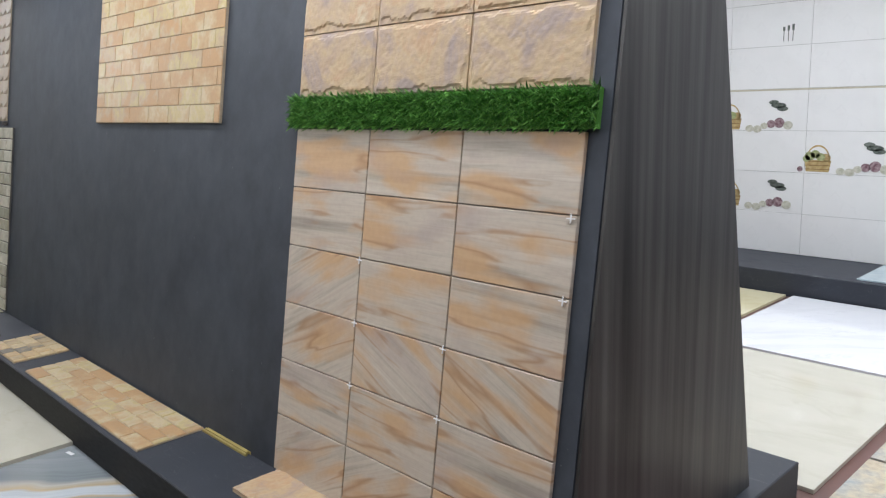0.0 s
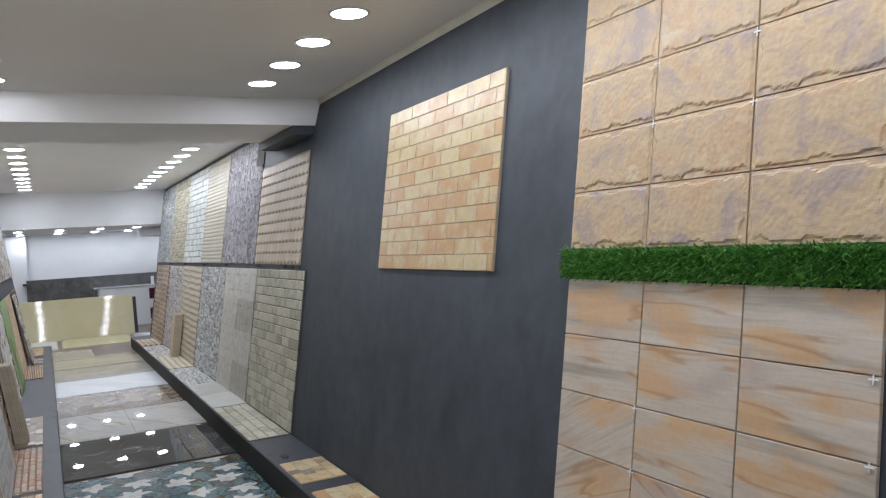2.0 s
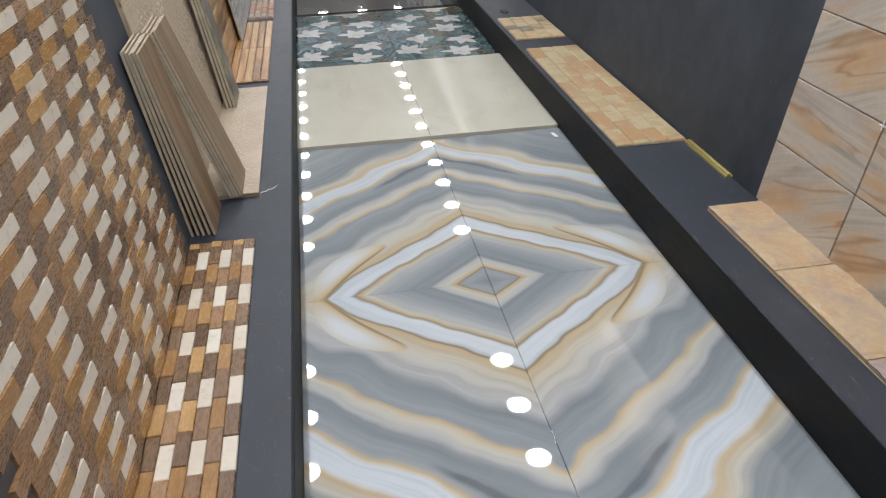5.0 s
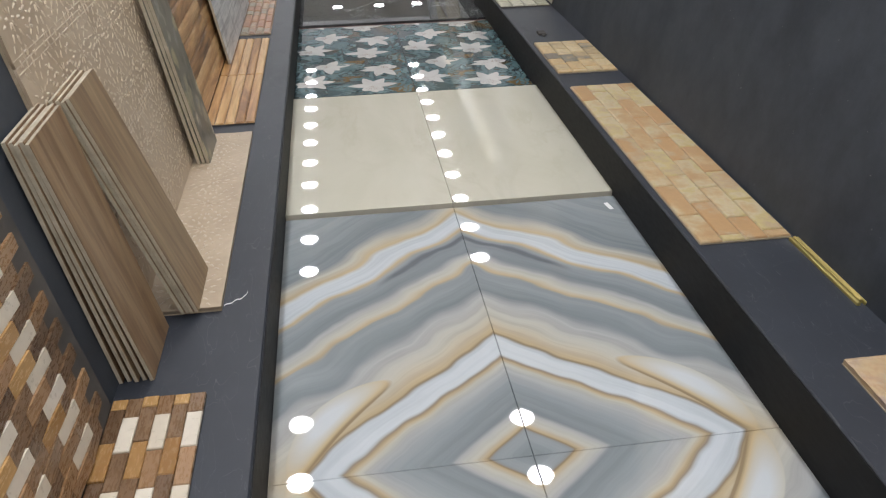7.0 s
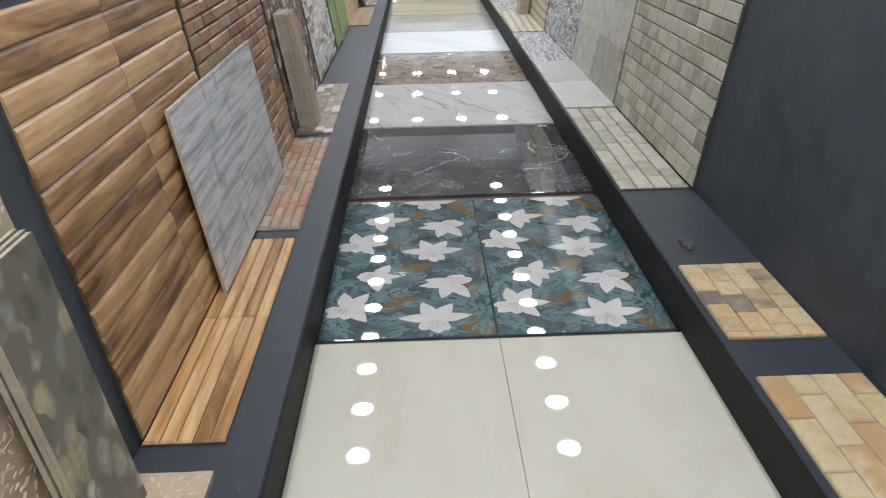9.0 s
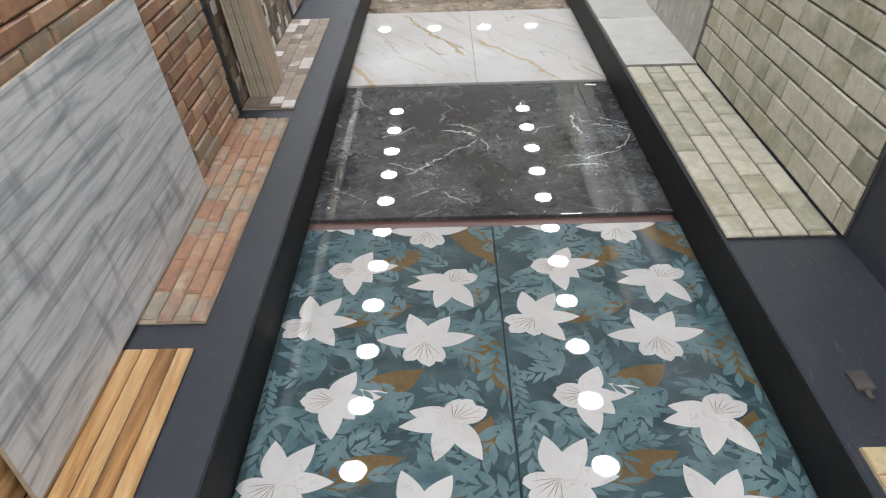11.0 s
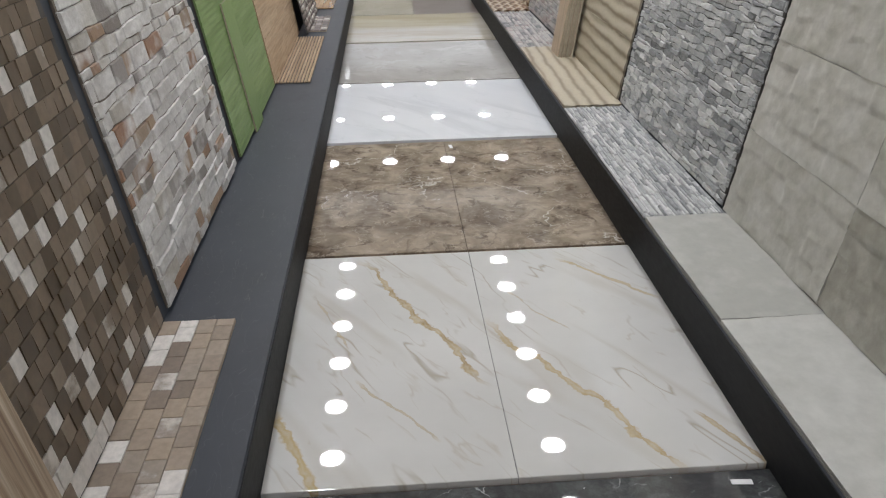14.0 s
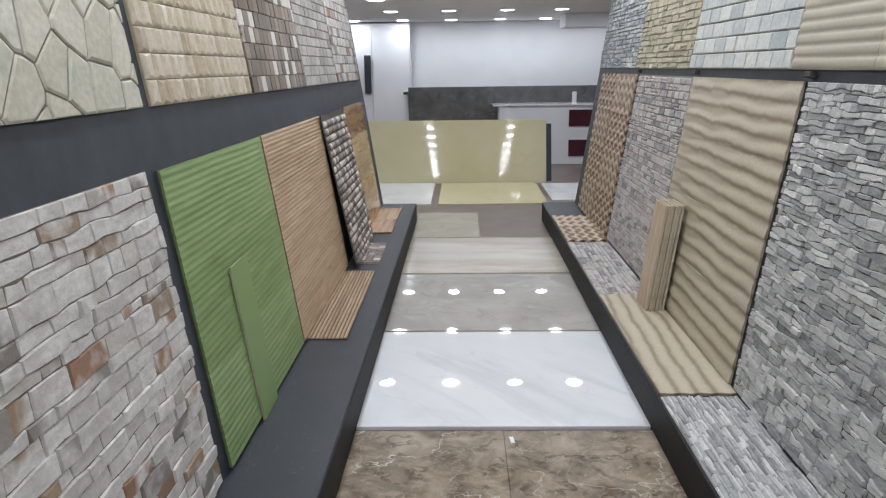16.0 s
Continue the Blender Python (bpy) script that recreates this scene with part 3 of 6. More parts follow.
c = n.mix(0.10, c, n.ramp(f, [(0.3, (0.4, 0.4, 0.4)), (0.6, (1, 1, 1))]), "MULTIPLY")
n.bump(n.math("ADD", streak, n.math("MULTIPLY", f, 0.3)), 0.2, 0.004)
M["sandstone"] = n.done(c, 0.42)
M["pale_grout"] = surface("pale sandy grout", (0.40, 0.36, 0.30), (0.50, 0.45, 0.38), 12, 0.85)
n = Nodes("peach split-face stone")
rnd = n.node("ObjectInfo").outputs["Random"]
v = n.node("VectorMath", (n.coords(), n.node("CombineXYZ", (n.math("MULTIPLY", rnd, 37.0), n.math("MULTIPLY", rnd, 91.0), 0.0)).outputs[0]), operation="ADD").outputs[0]
big, mid, fine = n.noise(v, 5.5, 5, 0.62, 0.8), n.noise(v, 15, 5, 0.65, 0.5), n.noise(v, 70, 4)
c = n.ramp(n.math("MULTIPLY_ADD", n.math("SUBTRACT", rnd, 0.5), 0.10, big), [(0.34, (0.34, 0.265, 0.225)), (0.44, (0.44, 0.32, 0.21)), (0.52, (0.48, 0.355, 0.21)), (0.60, (0.465, 0.305, 0.175)), (0.68, (0.50, 0.40, 0.26))])
c = n.mix(n.math("MULTIPLY", n.ramp(mid, [(0.52, (0, 0, 0)), (0.66, (1, 1, 1))]), 0.45), c, (0.34, 0.265, 0.24))
c = n.mix(n.math("MULTIPLY", n.ramp(mid, [(0.32, (1, 1, 1)), (0.42, (0, 0, 0))]), 0.4), c, (0.53, 0.43, 0.27))
c = n.mix(0.15, c, n.ramp(fine, [(0.3, (0.4, 0.4, 0.4)), (0.6, (1, 1, 1))]), "MULTIPLY")
n.bump(n.math("ADD", mid, n.math("MULTIPLY", fine, 0.4)), 0.35, 0.005)
M["rockface"] = n.done(c, 0.5)
M["peach_brick"] = pieces_mat("peach and ochre brick", [(0.0, (0.46, 0.29, 0.145)), (0.2, (0.50, 0.355, 0.195)), (0.42, (0.55, 0.46, 0.30)), (0.6, (0.52, 0.42, 0.20)), (0.8, (0.46, 0.35, 0.225)), (1.0, (0.47, 0.29, 0.14))], 7, 0.34, 60, 0.25, 0.004, 0.8, dirt=0.15)
M["ochre_stone"] = pieces_mat("ochre and grey stone", [(0.0, (0.58, 0.40, 0.20)), (0.4, (0.62, 0.50, 0.30)), (0.75, (0.45, 0.33, 0.18)), (0.9, (0.22, 0.20, 0.16)), (1.0, (0.18, 0.15, 0.12))], 12, 0.42, 60, 0.25, 0.004, 0.3)
M["cream_brick"] = pieces_mat("cream and olive stone brick", [(0.0, (0.31, 0.30, 0.215)), (0.3, (0.49, 0.47, 0.365)), (0.7, (0.58, 0.55, 0.44)), (1.0, (0.38, 0.355, 0.245))], 9, 0.5, 60, 0.3, 0.004, 0.4, dirt=0.3)
M["pale_stone"] = pieces_mat("pale warm grey stone", [(0.0, (0.34, 0.325, 0.275)), (0.5, (0.46, 0.445, 0.39)), (1.0, (0.57, 0.555, 0.51))], 12, 0.4, 30, 0.45, 0.005, 0.6, dirt=0.2)
# The pale stone again in lighter greys, for the platform tiles.
M["pale_bed"] = pieces_mat("pale grey stone, lightened", [(0.0, (0.40, 0.395, 0.36)), (0.5, (0.50, 0.495, 0.46)), (1.0, (0.58, 0.57, 0.535))], 9, 0.4, 30, 0.4, 0.005, 0.6, dirt=0.15)
M["grey_ledge"] = pieces_mat("grey ledge stone", [(0.0, (0.24, 0.245, 0.25)), (0.3, (0.42, 0.425, 0.425)), (0.7, (0.55, 0.55, 0.54)), (1.0, (0.72, 0.715, 0.70))], 24, 0.6, 60, 0.5, 0.005, 0.3, (1, 3, 1), True, 0.35)
M["mauve_ledge"] = pieces_mat("grey and mauve split stone", [(0.0, (0.22, 0.22, 0.23)), (0.3, (0.46, 0.44, 0.43)), (0.7, (0.60, 0.57, 0.55)), (1.0, (0.42, 0.35, 0.33))], 16, 0.6, 60, 0.35, 0.004, 0.3, (1, 2, 1), True)
M["purple_scale"] = pieces_mat("purple grey scale stone", [(0.0, (0.27, 0.255, 0.28)), (0.5, (0.42, 0.40, 0.43)), (1.0, (0.56, 0.54, 0.56))], 16, 0.5, 60, 0.3, 0.003, 0.2, island=True)
M["yellow_ledge"] = pieces_mat("straw yellow ledge stone", [(0.0, (0.36, 0.33, 0.23)), (0.5, (0.50, 0.465, 0.34)), (1.0, (0.58, 0.545, 0.43))], 14, 0.6, 60, 0.35, 0.004, 0.3, (1, 2, 1), True)
M["blue_ledge"] = pieces_mat("blue grey slate stone", [(0.0, (0.26, 0.30, 0.33)), (0.5, (0.42, 0.45, 0.47)), (1.0, (0.58, 0.58, 0.56))], 14, 0.6, 60, 0.35, 0.004, 0.3, (1, 2, 1), True)
M["pale_brick"] = pieces_mat("pale grey brick stone", [(0.0, (0.40, 0.44, 0.45)), (0.5, (0.58, 0.60, 0.58)), (1.0, (0.66, 0.66, 0.62))], 12, 0.5, 60, 0.3, 0.004, 0.3)
M["roof_scale"] = pieces_mat("tan scalloped tile", [(0.0, (0.50, 0.41, 0.30)), (0.5, (0.60, 0.50, 0.38)), (1.0, (0.55, 0.46, 0.36))], 12, 0.5, 60, 0.2, 0.003, 0.2, dirt=0.15)
n = Nodes("off-white split stone, some brown and grey")
rnd = n.node("ObjectInfo").outputs["Random"]
off = n.node("CombineXYZ", (n.math("MULTIPLY", rnd, 37.0), n.math("MULTIPLY", rnd, 91.0), 0.0)).outputs[0]
v = n.node("VectorMath", (n.coords(), off), operation="ADD").outputs[0]
pick = n.math("FRACT", n.math("MULTIPLY", rnd, 13.7))
big, mid, fine = n.noise(v, 7, 3, 0.5), n.noise(n.coords((1, 2.2, 1)), 22, 5, 0.65), n.noise(v, 70, 4)
c = n.mix(n.ramp(mid, [(0.35, (0, 0, 0)), (0.65, (1, 1, 1))]), (0.58, 0.56, 0.535), (0.75, 0.735, 0.71))
stain = n.ramp(pick, [(0.0, (0.30, 0.17, 0.105)), (0.10, (0.34, 0.235, 0.145)), (0.16, (0.155, 0.125, 0.105)), (0.26, (0.26, 0.235, 0.215)), (0.34, (0.38, 0.33, 0.225)), (0.44, (0.24, 0.21, 0.19))])
much = n.ramp(pick, [(0.0, (1, 1, 1)), (0.26, (0.85, 0.85, 0.85)), (0.36, (0.35, 0.35, 0.35)), (1.0, (0.10, 0.10, 0.10))])
c = n.mix(n.math("MULTIPLY", n.ramp(big, [(0.38, (0, 0, 0)), (0.52, (1, 1, 1))]), much), c, stain)
c = n.mix(0.22, c, n.ramp(fine, [(0.3, (0.35, 0.35, 0.35)), (0.65, (1, 1, 1))]), "MULTIPLY")
n.bump(n.math("ADD", mid, n.math("MULTIPLY", fine, 0.4)), 0.6, 0.006)
M["white_stone"] = n.done(c, n.math("MULTIPLY_ADD", fine, 0.2, 0.45))
M["brown_brick"] = pieces_mat("brown rustic brick", [(0.0, (0.22, 0.105, 0.055)), (0.35, (0.36, 0.19, 0.10)), (0.7, (0.44, 0.26, 0.15)), (1.0, (0.27, 0.22, 0.15))], 12, 0.45, 60, 0.45, 0.005, 0.4)
M["red_brick"] = pieces_mat("salmon, orange and grey rustic brick", [(0.0, (0.36, 0.19, 0.12)), (0.3, (0.45, 0.26, 0.155)), (0.5, (0.44, 0.32, 0.22)), (0.75, (0.31, 0.285, 0.225)), (0.88, (0.36, 0.21, 0.145)), (1.0, (0.46, 0.35, 0.245))], 12, 0.45, 60, 0.45, 0.005, 0.4)
TAUPE = [(0.0, (0.085, 0.060, 0.038)), (0.4, (0.165, 0.122, 0.082)), (0.7, (0.235, 0.18, 0.13)), (0.80, (0.28, 0.23, 0.18)), (0.83, (0.66, 0.62, 0.57)), (1.0, (0.72, 0.69, 0.65))]
M["taupe_mosaic"] = pieces_mat("brown, taupe and white mosaic", TAUPE, 12, 0.4, 60, 0.15, 0.002, 0.06)
M["taupe_bed"] = pieces_mat("blended brown and cream mosaic", [(0.0, (0.20, 0.155, 0.12)), (0.3, (0.31, 0.245, 0.19)), (0.55, (0.37, 0.29, 0.215)), (0.76, (0.30, 0.25, 0.205)), (0.79, (0.66, 0.62, 0.58)), (1.0, (0.70, 0.66, 0.62))], 14, 0.4, 60, 0.25, 0.003, 0.06)
M["taupe_far"] = pieces_mat("brown, taupe and white mosaic field", TAUPE, 12, 0.4, 60, 0.15, 0.002, 0.06, island=True)
M["flag_stone"] = pieces_mat("sage and sand flagstone", [(0.0, (0.50, 0.48, 0.38)), (0.4, (0.60, 0.57, 0.47)), (0.7, (0.46, 0.47, 0.37)), (1.0, (0.66, 0.63, 0.56))], 9, 0.55, 50, 0.4, 0.005, 0.35)
M["beige_block"] = pieces_mat("beige carved block", [(0.0, (0.46, 0.38, 0.27)), (0.5, (0.60, 0.52, 0.40)), (1.0, (0.64, 0.57, 0.46))], 12, 0.55, 50, 0.3, 0.004, 0.3)
M["grey_block"] = pieces_mat("mottled grey taupe block", [(0.0, (0.30, 0.28, 0.26)), (0.5, (0.44, 0.42, 0.39)), (1.0, (0.54, 0.52, 0.49))], 14, 0.55, 50, 0.3, 0.004, 0.4)
M["leaf_scale"] = pieces_mat("grey green scale print", [(0.0, (0.17, 0.195, 0.135)), (0.4, (0.27, 0.29, 0.215)), (0.8, (0.39, 0.385, 0.31)), (1.0, (0.31, 0.285, 0.185))], 9, 0.35, 50, 0.3, 0.004, 0.7)
M["gloss_white"] = marble("glossy off-white wall tile", (0.56, 0.55, 0.515), (0.48, 0.47, 0.435), 3, [(3, 0.05, (0.5, 0.49, 0.44), 0.3)], 0.75)
M["swirl"] = marble("pale grey swirl print", (0.56, 0.56, 0.53), (0.34, 0.34, 0.31), 1.6, [(1.3, 0.10, (0.36, 0.30, 0.16), 0.75), (2.0, 0.05, (0.64, 0.63, 0.60), 0.8), (2.6, 0.03, (0.27, 0.27, 0.25), 0.6)], 0.3)
n = Nodes("beige wavy relief stone")
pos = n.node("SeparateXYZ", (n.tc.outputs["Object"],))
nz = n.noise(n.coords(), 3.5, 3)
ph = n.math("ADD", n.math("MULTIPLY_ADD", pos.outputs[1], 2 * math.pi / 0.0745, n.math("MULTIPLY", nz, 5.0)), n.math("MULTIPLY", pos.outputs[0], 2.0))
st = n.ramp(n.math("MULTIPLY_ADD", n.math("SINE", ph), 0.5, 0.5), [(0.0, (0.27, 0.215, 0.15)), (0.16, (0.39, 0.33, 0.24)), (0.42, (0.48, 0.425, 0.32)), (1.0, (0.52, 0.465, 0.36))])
fi = n.noise(n.coords(), 70, 4)
st = n.mix(0.22, st, n.ramp(fi, [(0.3, (0.4, 0.4, 0.4)), (0.6, (1, 1, 1))]), "MULTIPLY")
n.bump(fi, 0.2, 0.003)
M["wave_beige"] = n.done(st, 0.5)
M["rib_beige"] = pieces_mat("beige ribbed stone", [(0.0, (0.43, 0.395, 0.31)), (1.0, (0.52, 0.485, 0.39))], 5, 0.55, 60, 0.2, 0.003, 0.4, dirt=0.2)
n = Nodes("brown knotted relief stone")
pos = n.node("SeparateXYZ", (n.tc.outputs["Object"],))
wob = n.math("MULTIPLY", n.noise(n.coords(), 9, 3), 1.6)
ph = n.math("ADD", n.math("ADD", n.math("MULTIPLY", pos.outputs[1], 84.0), wob), n.math("MULTIPLY", n.math("SINE", n.math("MULTIPLY", pos.outputs[0], 40.0)), 1.5))
c = n.ramp(n.math("MULTIPLY_ADD", n.math("SINE", ph), 0.5, 0.5), [(0.0, (0.17, 0.095, 0.05)), (0.3, (0.36, 0.24, 0.145)), (0.65, (0.50, 0.40, 0.29)), (1.0, (0.60, 0.52, 0.41))])
fi = n.noise(n.coords(), 45, 4)
c = n.mix(0.4, c, n.ramp(fi, [(0.35, (0.4, 0.4, 0.4)), (0.6, (1, 1, 1))]), "MULTIPLY")
n.bump(fi, 0.35, 0.005)
M["twist_brown"] = n.done(c, 0.5)
M["floral"] = surface("tan satin relief tile", (0.40, 0.31, 0.215), (0.50, 0.405, 0.295), 5, 0.36, 60, 0.12, 0.002, dirt=0.15)
M["floral_leaf"] = surface("pale beige raised petal", (0.49, 0.405, 0.30), (0.56, 0.475, 0.365), 14, 0.30, 60, 0.08, 0.002, dirt=0.1)
M["green_rib"] = pieces_mat("moss green ribbed tile", [(0.0, (0.13, 0.21, 0.07)), (0.5, (0.19, 0.29, 0.10)), (1.0, (0.27, 0.38, 0.16))], 4, 0.42, 40, 0.2, 0.003, 0.6, (0.7, 6, 1), dirt=0.25)
M["green_plain"] = pieces_mat("light moss green tile", [(0.0, (0.19, 0.29, 0.10)), (1.0, (0.25, 0.355, 0.145))], 4, 0.4, 40, 0.1, 0.002, 0.3, dirt=0.1)
M["reed"] = wood("tan reed ribs", (0.38, 0.25, 0.15), (0.47, 0.325, 0.205), (0.56, 0.42, 0.28), 0, 0.5, 1.6)
M["wood_plank"] = wood("warm oak plank print", (0.085, 0.038, 0.015), (0.37, 0.20, 0.082), (0.56, 0.36, 0.175), 0, 0.36, 0.8)
M["wood_light"] = wood("light oak plank print", (0.22, 0.10, 0.034), (0.46, 0.25, 0.095), (0.62, 0.41, 0.20), 0, 0.33)
M["wood_tan"] = wood("tan timber print", (0.20, 0.135, 0.088), (0.285, 0.20, 0.135), (0.36, 0.265, 0.185), 0, 0.38)
M["wood_orange"] = wood("orange timber print", (0.33, 0.16, 0.06), (0.48, 0.27, 0.12), (0.58, 0.38, 0.20), 0, 0.15)
M["wood_brown"] = wood("brown timber print", (0.115, 0.062, 0.030), (0.205, 0.125, 0.066), (0.29, 0.195, 0.112), 2, 0.4)
M["wood_ash"] = wood("ash brown timber print", (0.13, 0.080, 0.044), (0.225, 0.15, 0.086), (0.31, 0.22, 0.13), 2, 0.4)
M["wood_pale"] = wood("pale tan timber print", (0.44, 0.33, 0.23), (0.53, 0.41, 0.29), (0.60, 0.48, 0.36), 2, 0.4)
n = Nodes("olive, cream and charcoal stone print")
vw = n.node("VectorMath", (n.coords((1, 1, 0.8)), n.node("VectorMath", (n.node("TexNoise", {"Vector": n.coords(), "Scale": 14.0}).outputs[1], (0.05, 0.05, 0.05)), operation="MULTIPLY").outputs[0]), operation="ADD").outputs[0]
vor = n.node("TexVoronoi", {"Vector": vw, "Scale": 17.0})
cell = n.node("SeparateColor", (vor.outputs[1],)).outputs[0]
c = n.ramp(n.math("ADD", cell, n.math("MULTIPLY", n.math("SUBTRACT", n.noise(n.coords(), 30, 4), 0.5), 0.5)), [(0.0, (0.045, 0.045, 0.04)), (0.35, (0.15, 0.14, 0.10)), (0.6, (0.40, 0.35, 0.21)), (0.8, (0.20, 0.20, 0.19)), (1.0, (0.60, 0.55, 0.42))])
c = n.mix(n.ramp(vor.outputs[0], [(0.35, (0, 0, 0)), (0.6, (1, 1, 1))]), c, (0.15, 0.14, 0.11))
n.bump(vor.outputs[0], 0.2, 0.003)
M["olive_stone"] = n.done(c, 0.35)
n = Nodes("whitewashed grey plank print")
pos = n.node("SeparateXYZ", (n.tc.outputs["Object"],))
zz = n.math("ADD", pos.outputs[2], n.math("MULTIPLY", n.math("SUBTRACT", n.noise(n.coords(), 5, 3), 0.5), 0.012))
line = n.ramp(n.math("PINGPONG", zz, 0.037), [(0.0, (1, 1, 1)), (0.0035, (0, 0, 0))])
gr = n.noise(n.coords((12, 1.3, 16)), 2.2, 6, 0.6, 0.7)
c = n.ramp(gr, [(0.32, (0.25, 0.26, 0.27)), (0.45, (0.44, 0.46, 0.47)), (0.58, (0.62, 0.63, 0.63)), (0.7, (0.50, 0.50, 0.48))])
smudge = n.ramp(n.noise(n.coords((1, 3, 1.2)), 4, 4), [(0.58, (0, 0, 0)), (0.68, (1, 1, 1))])
c = n.mix(n.math("MULTIPLY", smudge, 0.55), c, (0.20, 0.21, 0.23))
c = n.mix(n.math("MULTIPLY", line, 0.6), c, (0.17, 0.17, 0.17))
n.bump(gr, 0.15, 0.002)
M["wood_grey"] = n.done(c, 0.38)
M["wood_streak"] = wood("streaky brown timber print", (0.22, 0.14, 0.085), (0.41, 0.305, 0.205), (0.60, 0.50, 0.39), 2, 0.4, 2.2)
M["tile_edge"] = surface("raw ceramic tile edge", (0.42, 0.365, 0.27), (0.54, 0.48, 0.37), 20, 0.7)
M["weave_cream"] = pieces_mat("cream mosaic chip", [(0.0, (0.60, 0.53, 0.42)), (1.0, (0.70, 0.64, 0.54))], 12, 0.3, 60, 0.1, 0.002, 0.2, dirt=0.12)
M["weave_dark"] = pieces_mat("dark brown mosaic chip", [(0.0, (0.115, 0.065, 0.034)), (1.0, (0.235, 0.14, 0.075))], 14, 0.28, 60, 0.15, 0.002, 0.4, (1, 4, 1), dirt=0.18)
M["weave_orange"] = pieces_mat("amber brown mosaic chip", [(0.0, (0.30, 0.155, 0.055)), (1.0, (0.50, 0.30, 0.12))], 14, 0.26, 60, 0.15, 0.002, 0.4, (1, 4, 1), dirt=0.18)
M["weave_brown"] = pieces_mat("mid brown mosaic chip", [(0.0, (0.22, 0.12, 0.055)), (1.0, (0.35, 0.205, 0.105))], 14, 0.28, 60, 0.15, 0.002, 0.4, (1, 4, 1), dirt=0.18)
M["pebble"] = pieces_mat("taupe and cream pebble", [(0.0, (0.12, 0.09, 0.08)), (0.55, (0.27, 0.22, 0.20)), (0.75, (0.55, 0.50, 0.45)), (1.0, (0.68, 0.64, 0.58))], 14, 0.4, 60, 0.15, 0.002, 0.15)
n = Nodes("brass trim")
M["brass"] = n.done((0.62, 0.50, 0.18), 0.3, 0.9)
M["grass"] = pieces_mat("green artificial grass", [(0.0, (0.022, 0.115, 0.012)), (0.5, (0.065, 0.235, 0.030)), (1.0, (0.24, 0.50, 0.11))], 5, 0.5, 60, 0.0, 0.001, 0.1, island=True)
M["spacer"] = surface("white plastic", (0.8, 0.8, 0.8), (0.74, 0.74, 0.74), 8, 0.4, dirt=0.05)
M["maroon"] = surface("maroon gloss laminate", (0.055, 0.008, 0.018), (0.07, 0.012, 0.024), 4, 0.15, dirt=0.05)
M["dark_stone"] = marble("dark grey stone slab", (0.085, 0.085, 0.085), (0.15, 0.15, 0.15), 5, [(4, 0.03, (0.25, 0.25, 0.25), 0.4)], 0.15)
M["brown_floor"] = surface("dull brown floor covering", (0.13, 0.095, 0.08), (0.17, 0.13, 0.11), 3, 0.4, 120, 0.08, dirt=0.2)


# ---- builders for tile pieces ----
PIECES = {}


def piece(w, h, d, c, mat):
    """A shared chamfered piece, w by h and d thick."""
    key = (round(w, 3), round(h, 3), round(d, 4), round(c, 4), mat.name)
    if key not in PIECES:
        PIECES[key] = mesh_of("piece", *block(0, 0, 0, key[0], key[1], key[2], key[3]), mat)
    return PIECES[key]


def panel(name, m, w, h, mat, label, group="", thick=0.008, category="tile panel"):
    """The backing board of a sample panel; pieces go on it as children from z = thick."""
    return thing(name, mesh_of(name, *block(0, 0, 0.0005, w, h, thick), mat), m, label, category, group)


def bricks(root, w, h, bw, bh, gap, d, mat, name="brick", z=0.008, c=0.004, off=0.5, lift=0.0, rnd=0.0, swap=False, mats=None, tight=None):
    """Courses of pieces over w by h. swap lays the courses along the other axis."""
    rows = max(1, round(h / bh))
    bh = h / rows
    for r in range(rows):
        u = -((r % 2) * off * bw)
        if rnd:
            u -= random.random() * bw * rnd
        k = 0
        while u < w - 1e-4:
            wide = bw * (1 + rnd * random.uniform(-0.5, 0.6)) if rnd else bw
            a, b = max(u, 0.0), min(u + wide, w)
            u += wide
            k += 1
            if b - a < 0.012:
                continue
            mt = mats[(k + 2 * r) % len(mats)] if mats else mat
            z1 = z + random.uniform(0, lift)
            q = round((b - a - gap) / 0.004) * 0.004 if rnd and tight is None else b - a - (gap if tight is None else tight)
            if swap:
                part(name, piece(bh - gap, q, d, c, mt), root, shift(r * bh + gap / 2, a + gap / 2, z1))
            else:
                part(name, piece(q, bh - gap, d, c, mt), root, shift(a + gap / 2, r * bh + gap / 2, z1))


def rough_stone(u0, v0, u1, v1, z0, z1, c, k, slant=0.35):
    """A stone with skewed corners and a slanting, chamfered face."""
    j = lambda s: random.uniform(-s, s)
    q = [(u0 + j(k), v0 + j(k)), (u1 + j(k), v0 + j(k)), (u1 + j(k), v1 + j(k)), (u0 + j(k), v1 + j(k))]
    mx, my = (u0 + u1) / 2, (v0 + v1) / 2
    vs = [(x, y, z0) for x, y in q]
    for x, y in q:
        dx, dy = x - mx, y - my
        vs.append((mx + dx * (1 - c / max(0.01, abs(dx))) if abs(dx) > c else mx, my + dy * (1 - c / max(0.006, abs(dy))) if abs(dy) > c else my, z1 + j((z1 - z0) * slant)))
    fs = [(4, 5, 6, 7)] + [(i, (i + 1) % 4, 4 + (i + 1) % 4, 4 + i) for i in range(4)]
    return vs, fs


